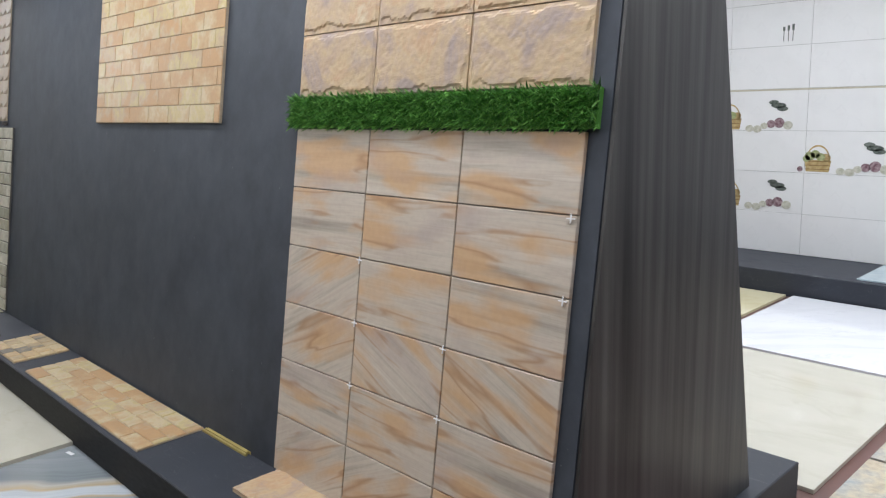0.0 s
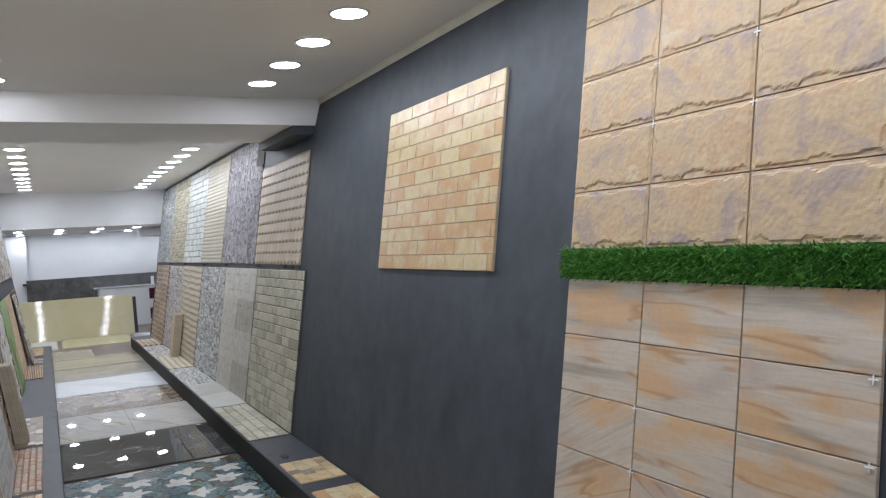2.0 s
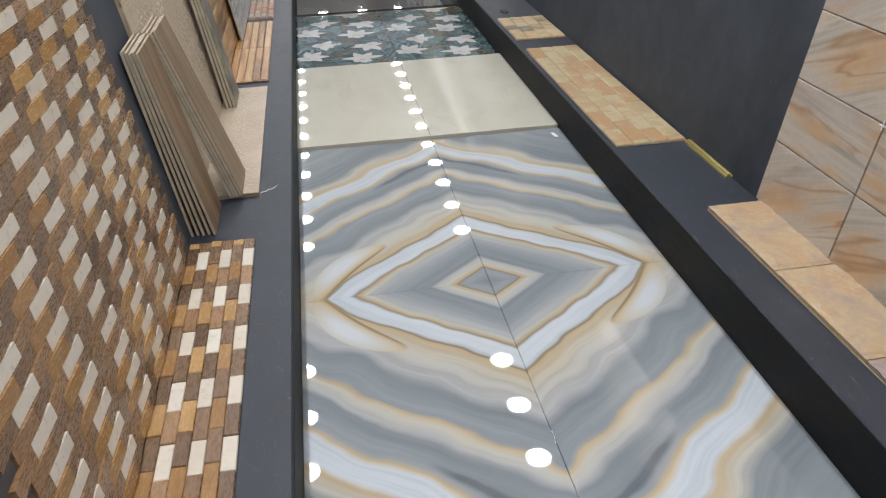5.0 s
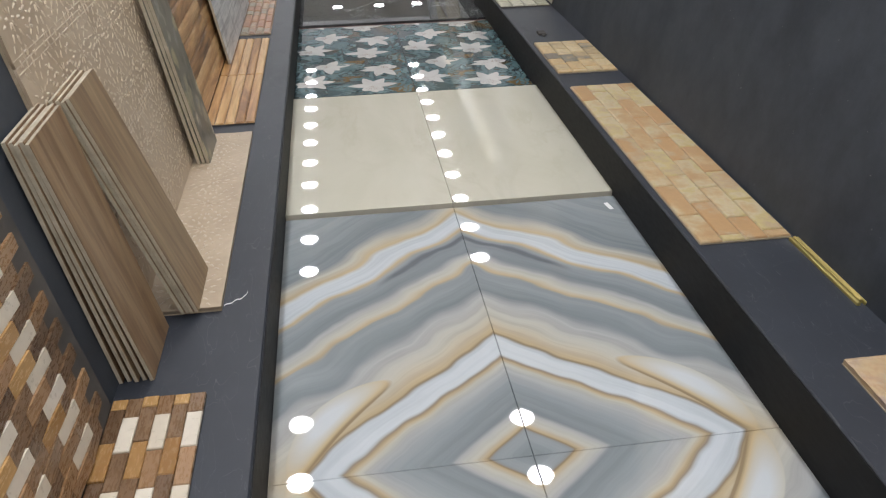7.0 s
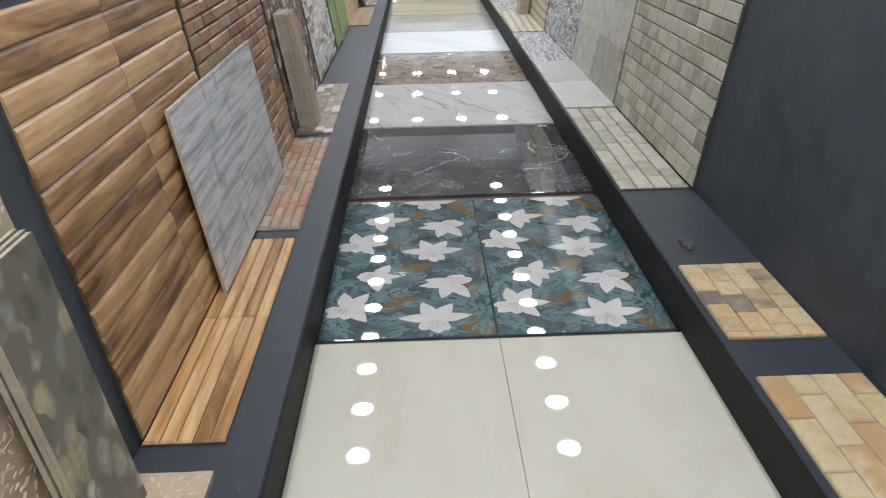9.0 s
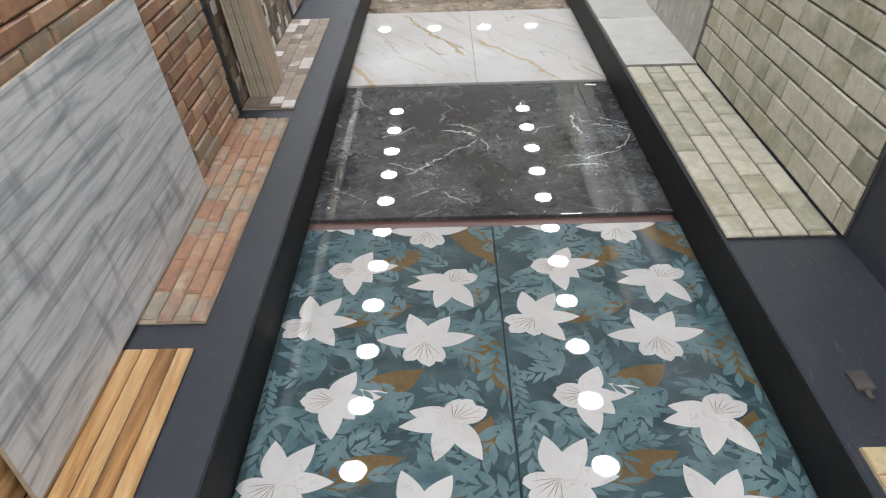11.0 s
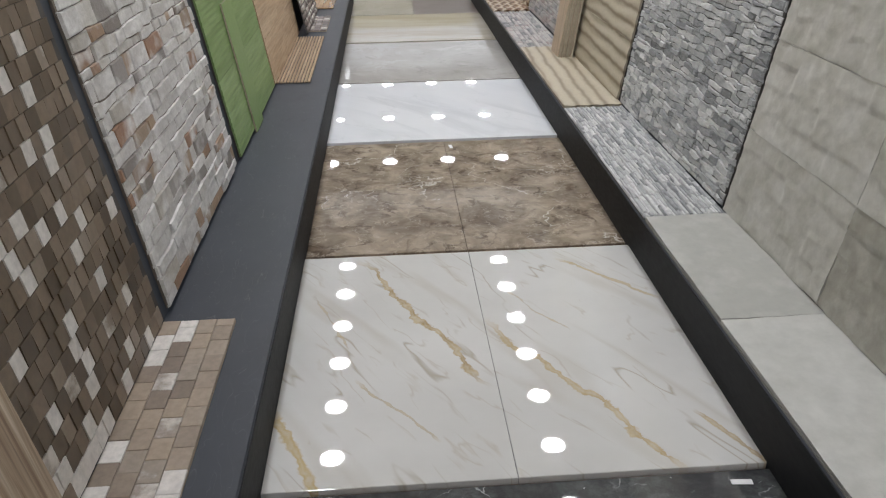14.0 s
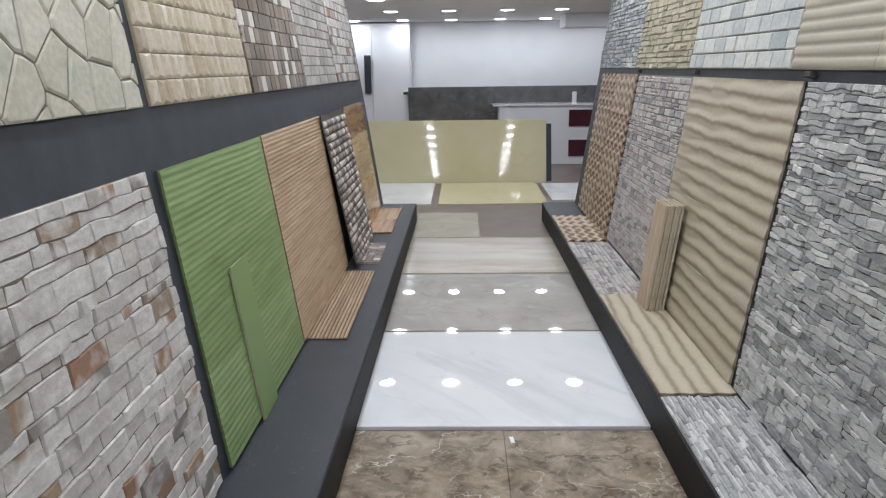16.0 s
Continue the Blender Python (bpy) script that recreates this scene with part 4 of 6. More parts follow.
def course_stone(low, high, a, b, z0, z1, inset, seed):
    """A flat stone between two uneven courses, with slanting ends and a bevelled face."""
    rnd = lambda k: noise.noise((seed * 0.37 + k, seed * 0.11, 4.2))
    sa, sb = 0.006 * rnd(1.0), 0.006 * rnd(9.0)
    us = [a + (b - a) * f for f in (0.0, 0.3, 0.7, 1.0)]
    q = [(u - (sa if k == 0 else sb if k == 3 else 0.0), low(u)) for k, u in enumerate(us)]
    q += [(u + (sa if k == 0 else sb if k == 3 else 0.0), max(high(u), low(u) + 0.003)) for k, u in reversed(list(enumerate(us)))]
    mx, my = (a + b) / 2, sum(y for x, y in q) / 8
    hh = max(y for x, y in q) - min(y for x, y in q)
    fx, fy = max(0.55, 1 - 2 * inset / (b - a)), max(0.5, 1 - 2 * inset / hh)
    tx, ty = 0.003 * rnd(3.0), 0.003 * rnd(5.0)
    vs = [(x, y, z0) for x, y in q] + [(mx + (x - mx) * fx, my + (y - my) * fy, z1 + tx * (x - mx) / (b - a) + ty * (y - my) / hh) for x, y in q]
    return vs, [tuple(range(8, 16))] + [(i, (i + 1) % 8, 8 + (i + 1) % 8, 8 + i) for i in range(8)]


def courses(w, h, bw, bh, d, amp, inset, z0=0.006):
    """Stones in wandering courses that swell and pinch, over w by h."""
    rows = max(2, round(h / bh))
    edge = [0.0] + [h * (r + 0.28 * random.uniform(-1, 1)) / rows for r in range(1, rows)] + [h]
    curve = lambda r: (lambda u: min(h, max(0.0, edge[r] + (0.0 if r in (0, rows) else amp * (noise.noise((u * 11.0, r * 5.3, 0.7)) + 0.5 * noise.noise((u * 31.0, r * 3.1, 2.0)))))))
    out = []
    for r in range(rows):
        low, high = curve(r), curve(r + 1)
        u = -random.random() * bw
        while u < w:
            wide = bw * random.uniform(0.45, 1.7)
            a, b = max(0.0, u), min(w, u + wide)
            u += wide
            if b - a > 0.014:
                out.append(course_stone(low, high, a + 0.0005, b - 0.0005, z0, z0 + 0.003 + d * random.random(), inset, random.uniform(0, 99)))
    return out


def ledge(root, w, h, bw, bh, d, mat, gap=0.003, name="ledge_stone", swap=False, skew=0.25, tip=0.0):
    """Thin uneven stones, too many to count, as one part."""
    heap = Heap()
    if tip:
        for s in courses(w, h, bw, bh, d, bh * tip, 0.0042, 0.0065):
            heap.add(s)
        return tagged(part(name, heap.mesh(name, mat), root), "", "", "", "stuff")
    v = 0.0
    W, H = (h, w) if swap else (w, h)
    while v < H - bh * 0.4:
        rh = min(bh * random.uniform(0.7, 1.35), H - v)
        u = -random.random() * bw
        while u < W:
            wide = bw * random.uniform(0.5, 1.6)
            a, b = max(0.0, u), min(W, u + wide)
            u += wide
            if b - a < 0.01:
                continue
            if random.random() < 0.25 and rh > bh * 0.9:
                mid = v + rh * random.uniform(0.4, 0.6)
                sp = [(v, mid), (mid, v + rh)]
            else:
                sp = [(v, v + rh)]
            for p0, p1 in sp:
                z1 = 0.008 + d * random.uniform(0.45, 1.0)
                s = rough_stone(a + gap / 2, p0 + gap / 2, b - gap / 2, p1 - gap / 2, 0.007, z1, min(0.004, bh * 0.13), bh * skew * 0.35, 0.16)
                if swap:
                    vs, fs = s
                    s = ([(y, x, z) for x, y, z in vs], [f[::-1] for f in fs])
                heap.add(s)
        v += rh
    ob = part(name, heap.mesh(name, mat), root)
    return tagged(ob, "", "", "", "stuff")


def relief(w, h, nu, nv, fn, mat, thick=0.008, smooth=True):
    """A tile whose face follows fn(u, v), closed at the edges."""
    vs, fs = [], []
    for j in range(nv + 1):
        for i in range(nu + 1):
            u, v = w * i / nu, h * j / nv
            vs.append((u, v, thick + fn(u, v)))
    k = nu + 1
    for j in range(nv):
        for i in range(nu):
            a = j * k + i
            fs.append((a, a + 1, a + k + 1, a + k))
    rim = [i for i in range(k)] + [j * k + nu for j in range(1, nv + 1)] + [nv * k + i for i in range(nu - 1, -1, -1)] + [j * k for j in range(nv - 1, 0, -1)]
    base, k = len(vs), len(rim)
    vs += [(vs[i][0], vs[i][1], 0.0) for i in rim]
    vs += [vs[i] for i in rim]
    for i in range(k):
        j = (i + 1) % k
        fs.append((base + k + j, base + k + i, base + i, base + j))
    fs.append(tuple(range(base + k - 1, base - 1, -1)))
    return mesh_of("relief", vs, fs, mat, smooth)


def relief_grid(root, w, h, cols, rows, fn, mat, nu, nv, name="relief_tile", gap=0.003, variants=2):
    tw, th = w / cols, h / rows
    made = [relief(tw - gap, th - gap, nu, nv, lambda u, v, s=s: fn(u + s * 3.1, v), mat) for s in range(variants)]
    for r in range(rows):
        for c in range(cols):
            part(name, made[(r + c) % variants], root, shift(c * tw + gap / 2, r * th + gap / 2, 0.004))


def flags(root, w, h, step, d, mat, gap=0.012):
    """Polygonal flagstones: cells round jittered points, each its own piece."""
    pts = [((i + 0.5 + random.uniform(-0.42, 0.42)) * step, (j + 0.5 + random.uniform(-0.42, 0.42)) * step) for i in range(-1, int(w / step) + 2) for j in range(-1, int(h / step) + 2)]
    for p in pts:
        poly = [(0, 0), (w, 0), (w, h), (0, h)]
        for q in pts:
            if q == p or abs(q[0] - p[0]) > 3 * step or abs(q[1] - p[1]) > 3 * step:
                continue
            nx, ny = q[0] - p[0], q[1] - p[1]
            ln = math.hypot(nx, ny)
            nx, ny = nx / ln, ny / ln
            lim = nx * (p[0] + q[0]) / 2 + ny * (p[1] + q[1]) / 2 - gap / 2
            out = []
            for i in range(len(poly)):
                a, b = poly[i], poly[(i + 1) % len(poly)]
                da, db = a[0] * nx + a[1] * ny - lim, b[0] * nx + b[1] * ny - lim
                if da <= 0:
                    out.append(a)
                if da * db < 0:
                    t = da / (da - db)
                    out.append((a[0] + t * (b[0] - a[0]), a[1] + t * (b[1] - a[1])))
            poly = out
            if len(poly) < 3:
                break
        if len(poly) < 3:
            continue
        cx, cy = sum(q[0] for q in poly) / len(poly), sum(q[1] for q in poly) / len(poly)
        if max(math.hypot(q[0] - cx, q[1] - cy) for q in poly) < 0.02:
            continue
        k = len(poly)
        top = d * random.uniform(0.7, 1.1)
        vs = [(x, y, 0.007) for x, y in poly] + [(x, y, 0.006 + top) for x, y in poly] + [(cx + (x - cx) * 0.9, cy + (y - cy) * 0.9, 0.010 + top) for x, y in poly]
        fs = [(r * k + i, r * k + (i + 1) % k, (r + 1) * k + (i + 1) % k, (r + 1) * k + i) for r in range(2) for i in range(k)] + [tuple(range(2 * k, 3 * k))]
        part("flagstone", mesh_of("flagstone", vs, fs, mat), root)


def bed_r(y0, y1, x0=1.203, x1=1.5):
    return frame_of((x0, y1, PLAT), (0, -1, 0), (1, 0, 0)), y1 - y0, x1 - x0


def bed_l(y0, y1, x0=-0.312, x1=-0.115):
    return frame_of((x1, y0, PLAT), (0, 1, 0), (-1, 0, 0)), y1 - y0, x1 - x0


# ---- floor tiles lying in the aisle ----
def floor_row(y0, y1, mat, label, group, z=0.0, cols=((0.002, 0.5992), (0.6005, 1.198))):
    made = []
    for x0, x1 in cols:
        ob = thing("floor_tile", None, shift(x0, y0, -0.012), label, "floor tile", group)
        part("slab", mesh_of("slab", *block(x0, y0, -0.012, x1, y1, z, 0.0015), mat), ob, shift(-x0, -y0, 0.012))
        made.append(ob)
    return made


for y0, y1 in ((0.93, 2.1497), (2.1503, 3.362)):
    floor_row(y0, y1, M["onyx"], "polished grey and gold bookmatched onyx tile on the aisle floor", "onyx floor tiles")
floor_row(3.376, 4.555, M["cream_tile"], "polished cream porcelain tile on the aisle floor", "cream floor tiles", 0.013)
lily_tiles = floor_row(4.60, 5.845, M["teal_print"], "polished teal tile printed with white lilies and leaves", "lily floor tiles", -0.002)
floor_row(5.905, 7.098, M["black_marble"], "polished black marble tile with white veins in the aisle", "", 0.002, ((0.002, 1.198),))
floor_row(7.112, 8.28, M["gold_marble"], "polished white marble tile with golden veins in the aisle", "gold veined floor tiles", 0.008)
floor_row(8.312, 9.548, M["brown_marble"], "polished brown marble tile with pale veins in the aisle", "brown floor tiles")
floor_row(9.578, 10.735, M["white_marble"], "polished white marble tile with grey veins in the aisle", "", 0.004, ((0.002, 1.198),))
floor_row(10.768, 11.962, M["grey_marble"], "polished warm grey marble tile in the aisle", "", 0.002, ((0.002, 1.198),))
floor_row(11.998, 13.165, M["beige_tile"], "polished beige banded tile in the aisle", "", 0.004, ((0.002, 1.198),))
floor_row(13.19, 14.33, M["grey_marble"], "polished light grey tile on the brown floor", "", 0.004, ((0.002, 0.592),))
setting("floor_covering", [block(0.0, 13.175, -0.0118, 1.198, 14.0, -0.006), block(-1.8, 14.0, -0.0118, 3.0, 19.25, -0.0065)], M["brown_floor"], "dull brown floor covering at the aisle's end", "floor")
floor_row(14.85, 16.38, M["yellow_tile"], "polished pale yellow tile on the brown floor", "", 0.004, ((0.18, 1.36),))
floor_row(14.85, 16.4, M["white_marble"], "polished white tile on the brown floor", "", 0.004, ((-0.95, 0.10),))
floor_row(15.05, 16.3, M["white_marble"], "polished white tile on the brown floor", "", 0.004, ((1.42, 2.1),))


def petal(cx, cy, a, ln, wd, blunt):
    """A petal from the bloom's heart: pointed and bent, or broad and blunt."""
    ca, sa = math.cos(a), math.sin(a)
    k = 9
    side = [(i / k) for i in range(k + 1)]
    half = lambda t: wd * (math.sin(math.pi * min(1.0, t) ** (1.3 if blunt else 0.85)) ** (0.55 if blunt else 0.85) + (0.22 if t < 0.5 else 0.44 * (1 - t)) * (1 - t))
    bend = lambda t: 0.16 * ln * t * t * math.sin(a * 3.0)
    ps = [(ln * t, half(t) + bend(t)) for t in side] + [(ln * t, -half(t) + bend(t)) for t in side[-2::-1]]
    return [(cx + x * ca - y * sa, cy + x * sa + y * ca, 0) for x, y in ps], [tuple(range(len(ps)))]


def leaf(cx, cy, ln, wd, a):
    ca, sa = math.cos(a), math.sin(a)
    ps = [(ln * t, wd * math.sin(math.pi * t) * s) for s in (1, -1) for t in ((0, .25, .5, .75, 1) if s > 0 else (.75, .5, .25))]
    return [(cx + x * ca - y * sa, cy + x * sa + y * ca, 0) for x, y in ps], [tuple(range(7, -1, -1))]


def inside(shape, x0, x1, y0, y1):
    vs, fs = shape
    return [(min(max(x, x0), x1), min(max(y, y0), y1), z) for x, y, z in vs], fs


# each bloom: heart, then its long petals and its blunt petals as (degrees, length)
BLOOMS = (
    (0.178, 5.607, ((6, 0.130), (70, 0.108), (-95, 0.126), (-42, 0.085)), ((150, 0.072), (182, 0.080), (214, 0.070))),
    (0.460, 5.535, ((196, 0.125), (155, 0.105), (-66, 0.138), (-112, 0.130)), ((48, 0.078), (14, 0.085), (84, 0.068))),
    (0.084, 5.360, ((0, 0.124), (55, 0.130), (106, 0.122), (-50, 0.124)), ((196, 0.082), (228, 0.092), (258, 0.078))),
    (0.391, 5.268, ((113, 0.128), (56, 0.124), (6, 0.132), (172, 0.126)), ((-62, 0.092), (-92, 0.098), (-122, 0.088))),
)
BROWN = ((0.535, 5.77, -0.9, 0.26, 0.060), (0.24, 5.385, 0.35, 0.24, 0.045), (0.56, 5.19, -1.0, 0.30, 0.062), (0.30, 5.10, 0.6, 0.22, 0.050), (0.52, 5.47, 1.2, 0.16, 0.035))
REPEAT = 0.548
for tile, x0 in zip(lily_tiles, (0.002, 0.6005)):
    random.seed(11)
    box = (x0 + 0.003, x0 + 0.594, 4.603, 5.842)
    layers = {"brown_print": Heap(), "leaf_print": Heap(), "lily_print": Heap(), "stamen_print": Heap()}
    for i in range(120):
        cx, cy, a = x0 + random.uniform(0.0, 0.59), random.uniform(4.60, 5.84), random.uniform(0, 6.28)
        big = random.random()
        ca, sa = math.cos(a), math.sin(a)
        for k in range(9):
            along, way = 0.016 * (k // 2) * (1 + big), 1 if k % 2 else -1
            b = a if k == 8 else a + way * random.uniform(0.45, 0.75)
            layers["leaf_print"].add(inside(leaf(cx + along * ca, cy + along * sa, random.uniform(0.028, 0.045) * (1 + big), random.uniform(0.0045, 0.0065) * (1 + big), b), *box), shift(0, 0, 0.0000004 * (9 * i + k)))
    for j in (1, 0, -1, -2):
        dy = REPEAT * j
        for i, (cx, cy, a, ln, wd) in enumerate(BROWN):
            if 4.62 < cy + dy < 5.83:
                layers["brown_print"].add(inside(leaf(x0 + cx - 0.5 * ln * math.cos(a), cy + dy - 0.5 * ln * math.sin(a), ln, wd, a), *box), shift(0, 0, 0.00002 * i))
        for i, (cx, cy, long_ones, blunt_ones) in enumerate(BLOOMS):
            cx, cy = x0 + cx, cy + dy
            if not 4.50 < cy < 5.93:
                continue
            for q, (deg, ln) in enumerate(long_ones + blunt_ones):
                blunt = q >= len(long_ones)
                layers["lily_print"].add(inside(petal(cx, cy, math.radians(deg), ln, 0.0245 if blunt else 0.026, blunt), *box), shift(0, 0, 0.000008 * (9 * i + q)))
                if blunt:
                    for j in (-1, 1):
                        layers["stamen_print"].add(inside(leaf(cx, cy, ln * 0.8, 0.0010, math.radians(deg + 9 * j)), *box), shift(0, 0, 0.000004 * q))
    for k, (nm, hp) in enumerate(layers.items()):
        part(nm, hp.mesh(nm, M[nm]), tile, shift(-x0, -4.60, 0.010 + 0.0004 * (k + 1)))

# ---- east wall: sandstone display with grass strips ----
random.seed(3)
COLS = ((0.985, 1.386), (1.391, 1.789), (1.794, 2.19))


def rock_mesh(w, h, s):
    def fn(u, v):
        chip = 0.006 + 0.024 * max(0.0, noise.noise((u * 11 + s * 9, 0.3, s * 1.7)) + 0.1) + 0.008 * noise.noise((u * 55, 1.0, s))
        side = 0.006 + 0.034 * max(0.0, noise.noise((v * 13 + s * 4, 5.0, u > w / 2)) + 0.1) + 0.005 * noise.noise((v * 60, 2.0, s))
        crown = 0.005 + 0.026 * max(0.0, noise.noise((u * 12 + s * 6, 8.0, s)) + 0.1) + 0.006 * noise.noise((u * 58, 3.0, s))
        face = 0.0135 + 0.0014 * noise.noise((u * 7 + s * 5, v * 9, 1.0)) + 0.0008 * noise.noise((u * 26 + s, v * 30, 4.0)) + 0.0008 * noise.noise((u * 70, v * 70, s))
        low = 0.0090 + 0.0022 * noise.noise((u * 40, v * 40, s + 2.0))
        k = min(1.0, max(0.0, (v - chip) / 0.006), max(0.0, (min(u, w - u) - side * 0.6) / 0.005), max(0.0, (h - v - crown) / 0.005))
        return low + (face - low) * max(0.0, k)
    return relief(w, h, 64, 34, fn, M["rockface"], 0.004, False)


sand = panel("wall_tile_display", RIGHT @ shift(-2.192, 0.0), 1.205, 1.215, M["pale_grout"], "banded peach sandstone tiles on a black leaning wall", "", 0.004)
for k in range(6):
    for y0, y1 in COLS:
        part("tile", piece(y1 - y0, 0.1975, 0.012, 0.0015, M["sandstone"]), sand, shift(2.192 - y1, 0.012 + 0.2015 * k, 0.003))
rocks = [rock_mesh(0.397, 0.203, s) for s in range(4)]
rock = panel("wall_tile_display", RIGHT @ shift(-2.192, 1.325), 1.205, 1.035, M["pale_grout"], "peach split-face stone tiles on a black leaning wall", "", 0.004)
for k in range(5):
    for c, (y0, y1) in enumerate(COLS):
        part("tile", rocks[(k + c) % 4], rock, shift(2.192 - y1, 0.003 + 0.207 * k, 0.003))
cross = Heap().add(block(-0.012, -0.0015, 0, 0.012, 0.0015, 0.003)).add(block(-0.0015, -0.012, 0, 0.0015, 0.012, 0.0031)).mesh("spacer", M["spacer"])
for u, v in ((1.39, 1.73), (1.79, 1.73), (1.79, 1.93), (1.39, 1.93), (1.79, 0.41), (1.39, 0.61), (1.79, 0.81), (1.0, 0.81), (1.0, 1.01), (1.79, 0.61), (1.39, 0.41)):
    thing("tile_spacer", cross, RIGHT @ shift(-u, v, 0.018), "small white plastic cross spacer in a tile joint", "spacer", "tile spacers")


def grass_strip(y0, y1, v0, v1, count):
    m = RIGHT @ shift(-y1, v0, 0.0)
    w, h = y1 - y0, v1 - v0
    ob = thing("grass_strip", mesh_of("strip_base", *block(0, 0, 0.001, w, h, 0.02), M["grass"]), m, "bright green artificial grass strip across the tile display", "artificial grass")
    hp = Heap()
    for i in range(count):
        u, v = random.uniform(-0.004, w + 0.004), random.uniform(0, h)
        ln = random.uniform(0.015, 0.033)
        du, dv = random.uniform(-0.021, 0.021), random.uniform(-0.024, 0.021)
        a = random.uniform(0, 3.14)
        bx, by = 0.0014 * math.cos(a), 0.0014 * math.sin(a)
        hp.add(([(u - bx, v - by, 0.018), (u + bx, v + by, 0.018), (u + du * 0.5 + bx * 0.7, v + dv * 0.4, 0.018 + ln * 0.65), (u + du, v + dv, 0.018 + ln)], [(0, 1, 2), (0, 2, 3)]))
    tagged(part("grass_pile", hp.mesh("grass_pile", M["grass"]), ob), "", "", "", "stuff")


grass_strip(0.955, 2.215, 1.225, 1.322, 9000)
grass_strip(0.985, 2.20, 2.362, 2.45, 4000)
brd = panel("wall_tile_display", RIGHT @ shift(-4.03, 1.238), 1.28, 0.90, M["tan_joint"], "square board of peach and ochre bricks on a black wall", "", 0.012)
bricks(brd, 1.28, 0.90, 0.205, 0.075, 0.003, 0.004, M["peach_brick"], z=0.011, c=0.0015, rnd=0.08)

m, w, d = bed_r(0.96, 2.165, 1.318, 1.512)
bed = panel("platform_tiles", m, w, d, M["tan_joint"], "peach split-face stone tiles lying on the black platform", "", 0.003, "tile")
rock_bed = rock_mesh(0.398, 0.19, 7)
for k in range(3):
    part("tile", rock_bed, bed, shift(0.402 * k + 0.001, 0.002, 0.002))
m, w, d = bed_r(2.715, 4.06, 1.22, 1.5)
bed = panel("platform_tiles", m, w, d, M["tan_joint"], "peach and ochre bricks lying on the black platform", "", 0.005, "tile")
bricks(bed, w, d, 0.20, 0.07, 0.0045, 0.007, M["peach_brick"], z=0.004, c=0.003, rnd=0.15)
m, w, d = bed_r(4.25, 4.72, 1.22, 1.5)
bed = panel("platform_tiles", m, w, d, M["tan_joint"], "ochre and grey stone pieces lying on the black platform", "", 0.005, "tile")
bricks(bed, w, d, 0.10, 0.07, 0.004, 0.008, M["ochre_stone"], z=0.004, c=0.003, rnd=0.5)
brass = thing("brass_trim_bundle", None, shift(1.508, 2.37, PLAT), "bundle of slim brass tile trims lying on the platform", "tile trim")
for k in range(4):
    part("trim", mesh_of("trim", *block(-0.022 + 0.011 * k, 0.01 * (k % 2), 0, -0.013 + 0.011 * k, 0.335, 0.010 + 0.002 * (k % 2), 0.002), M["brass"]), brass)
plug = Heap().add(block(-0.02, -0.028, 0, 0.02, 0.028, 0.012, 0.003)).add(block(-0.006, -0.05, 0, 0.006, -0.028, 0.008, 0.002))
thing("cable_clip", plug.mesh("cable_clip", M["dark_joint"]), shift(1.305, 4.90, PLAT), "small black plastic clip lying on the platform", "clip")

# ---- east wall: sample panels, lower row and platform ----
LOW_R = (5.43, 6.85, 8.20, 9.56, 10.96, 12.29, 13.66)
UP_R = (5.60, 7.02, 8.49, 9.72, 11.07, 12.42, 13.93)
BED_Y = (5.46, 6.80, 8.155, 9.49, 10.85, 12.2, 13.18)
HL = 1.215


def low_r(k, mat, label, gap=0.03):
    m, w = right_at(LOW_R[k] + gap / 2, LOW_R[k + 1] - gap / 2, PLAT + 0.014)
    return panel("wall_tile_panel", m, w, HL - 0.02, mat, label, "sample panels"), w, HL - 0.02


def up_r(k, mat, label, top=2.6):
    m, w = right_at(UP_R[k] + 0.005, UP_R[k + 1] - 0.005, 1.40)
    h = (top - 1.40) * 1.0098
    return panel("wall_tile_panel", m, w, h, mat, label, "sample panels"), w, h


def pad_r(k, mat, label):
    m, w, d = bed_r(BED_Y[k] + 0.005, BED_Y[k + 1] - 0.005)
    return panel("platform_tiles", m, w, d, mat, label, "", 0.005, "tile"), w, d


p, w, h = low_r(0, M["dark_joint"], "cream and olive stone bricks on a leaning wall panel")
bricks(p, w, h, 0.165, 0.075, 0.006, 0.009, M["cream_brick"], lift=0.002, rnd=0.15, tight=0.0045)
p, w, h = pad_r(0, M["dark_joint"], "cream stone bricks lying on the black platform")
bricks(p, w, h, 0.20, 0.0742, 0.006, 0.008, M["cream_brick"], z=0.004, lift=0.001, rnd=0.12)
def slab(u, v):
    v += 0.016 * noise.noise((u * 7.0, v * 3.0, 3.0))
    u += 0.020 * noise.noise((u * 4.0, v * 9.0, 6.0))
    r = math.floor(v / 0.078)
    cu = (u + 0.09 * noise.noise((r * 3.3, 0.0, 0.0)) + 0.07 * (r % 2)) / 0.155
    k = math.floor(cu)
    fu, fv = cu - k, v / 0.078 - r
    tip = noise.noise((k * 5.1, r * 7.7, 1.0))
    return 0.004 + 0.004 * tip + 0.005 * (1 - fu) * max(0.0, tip + 0.4) + 0.004 * (1 - fv) * max(0.0, 0.5 - tip) + 0.0018 * noise.noise((u * 30, v * 40, 2.0))


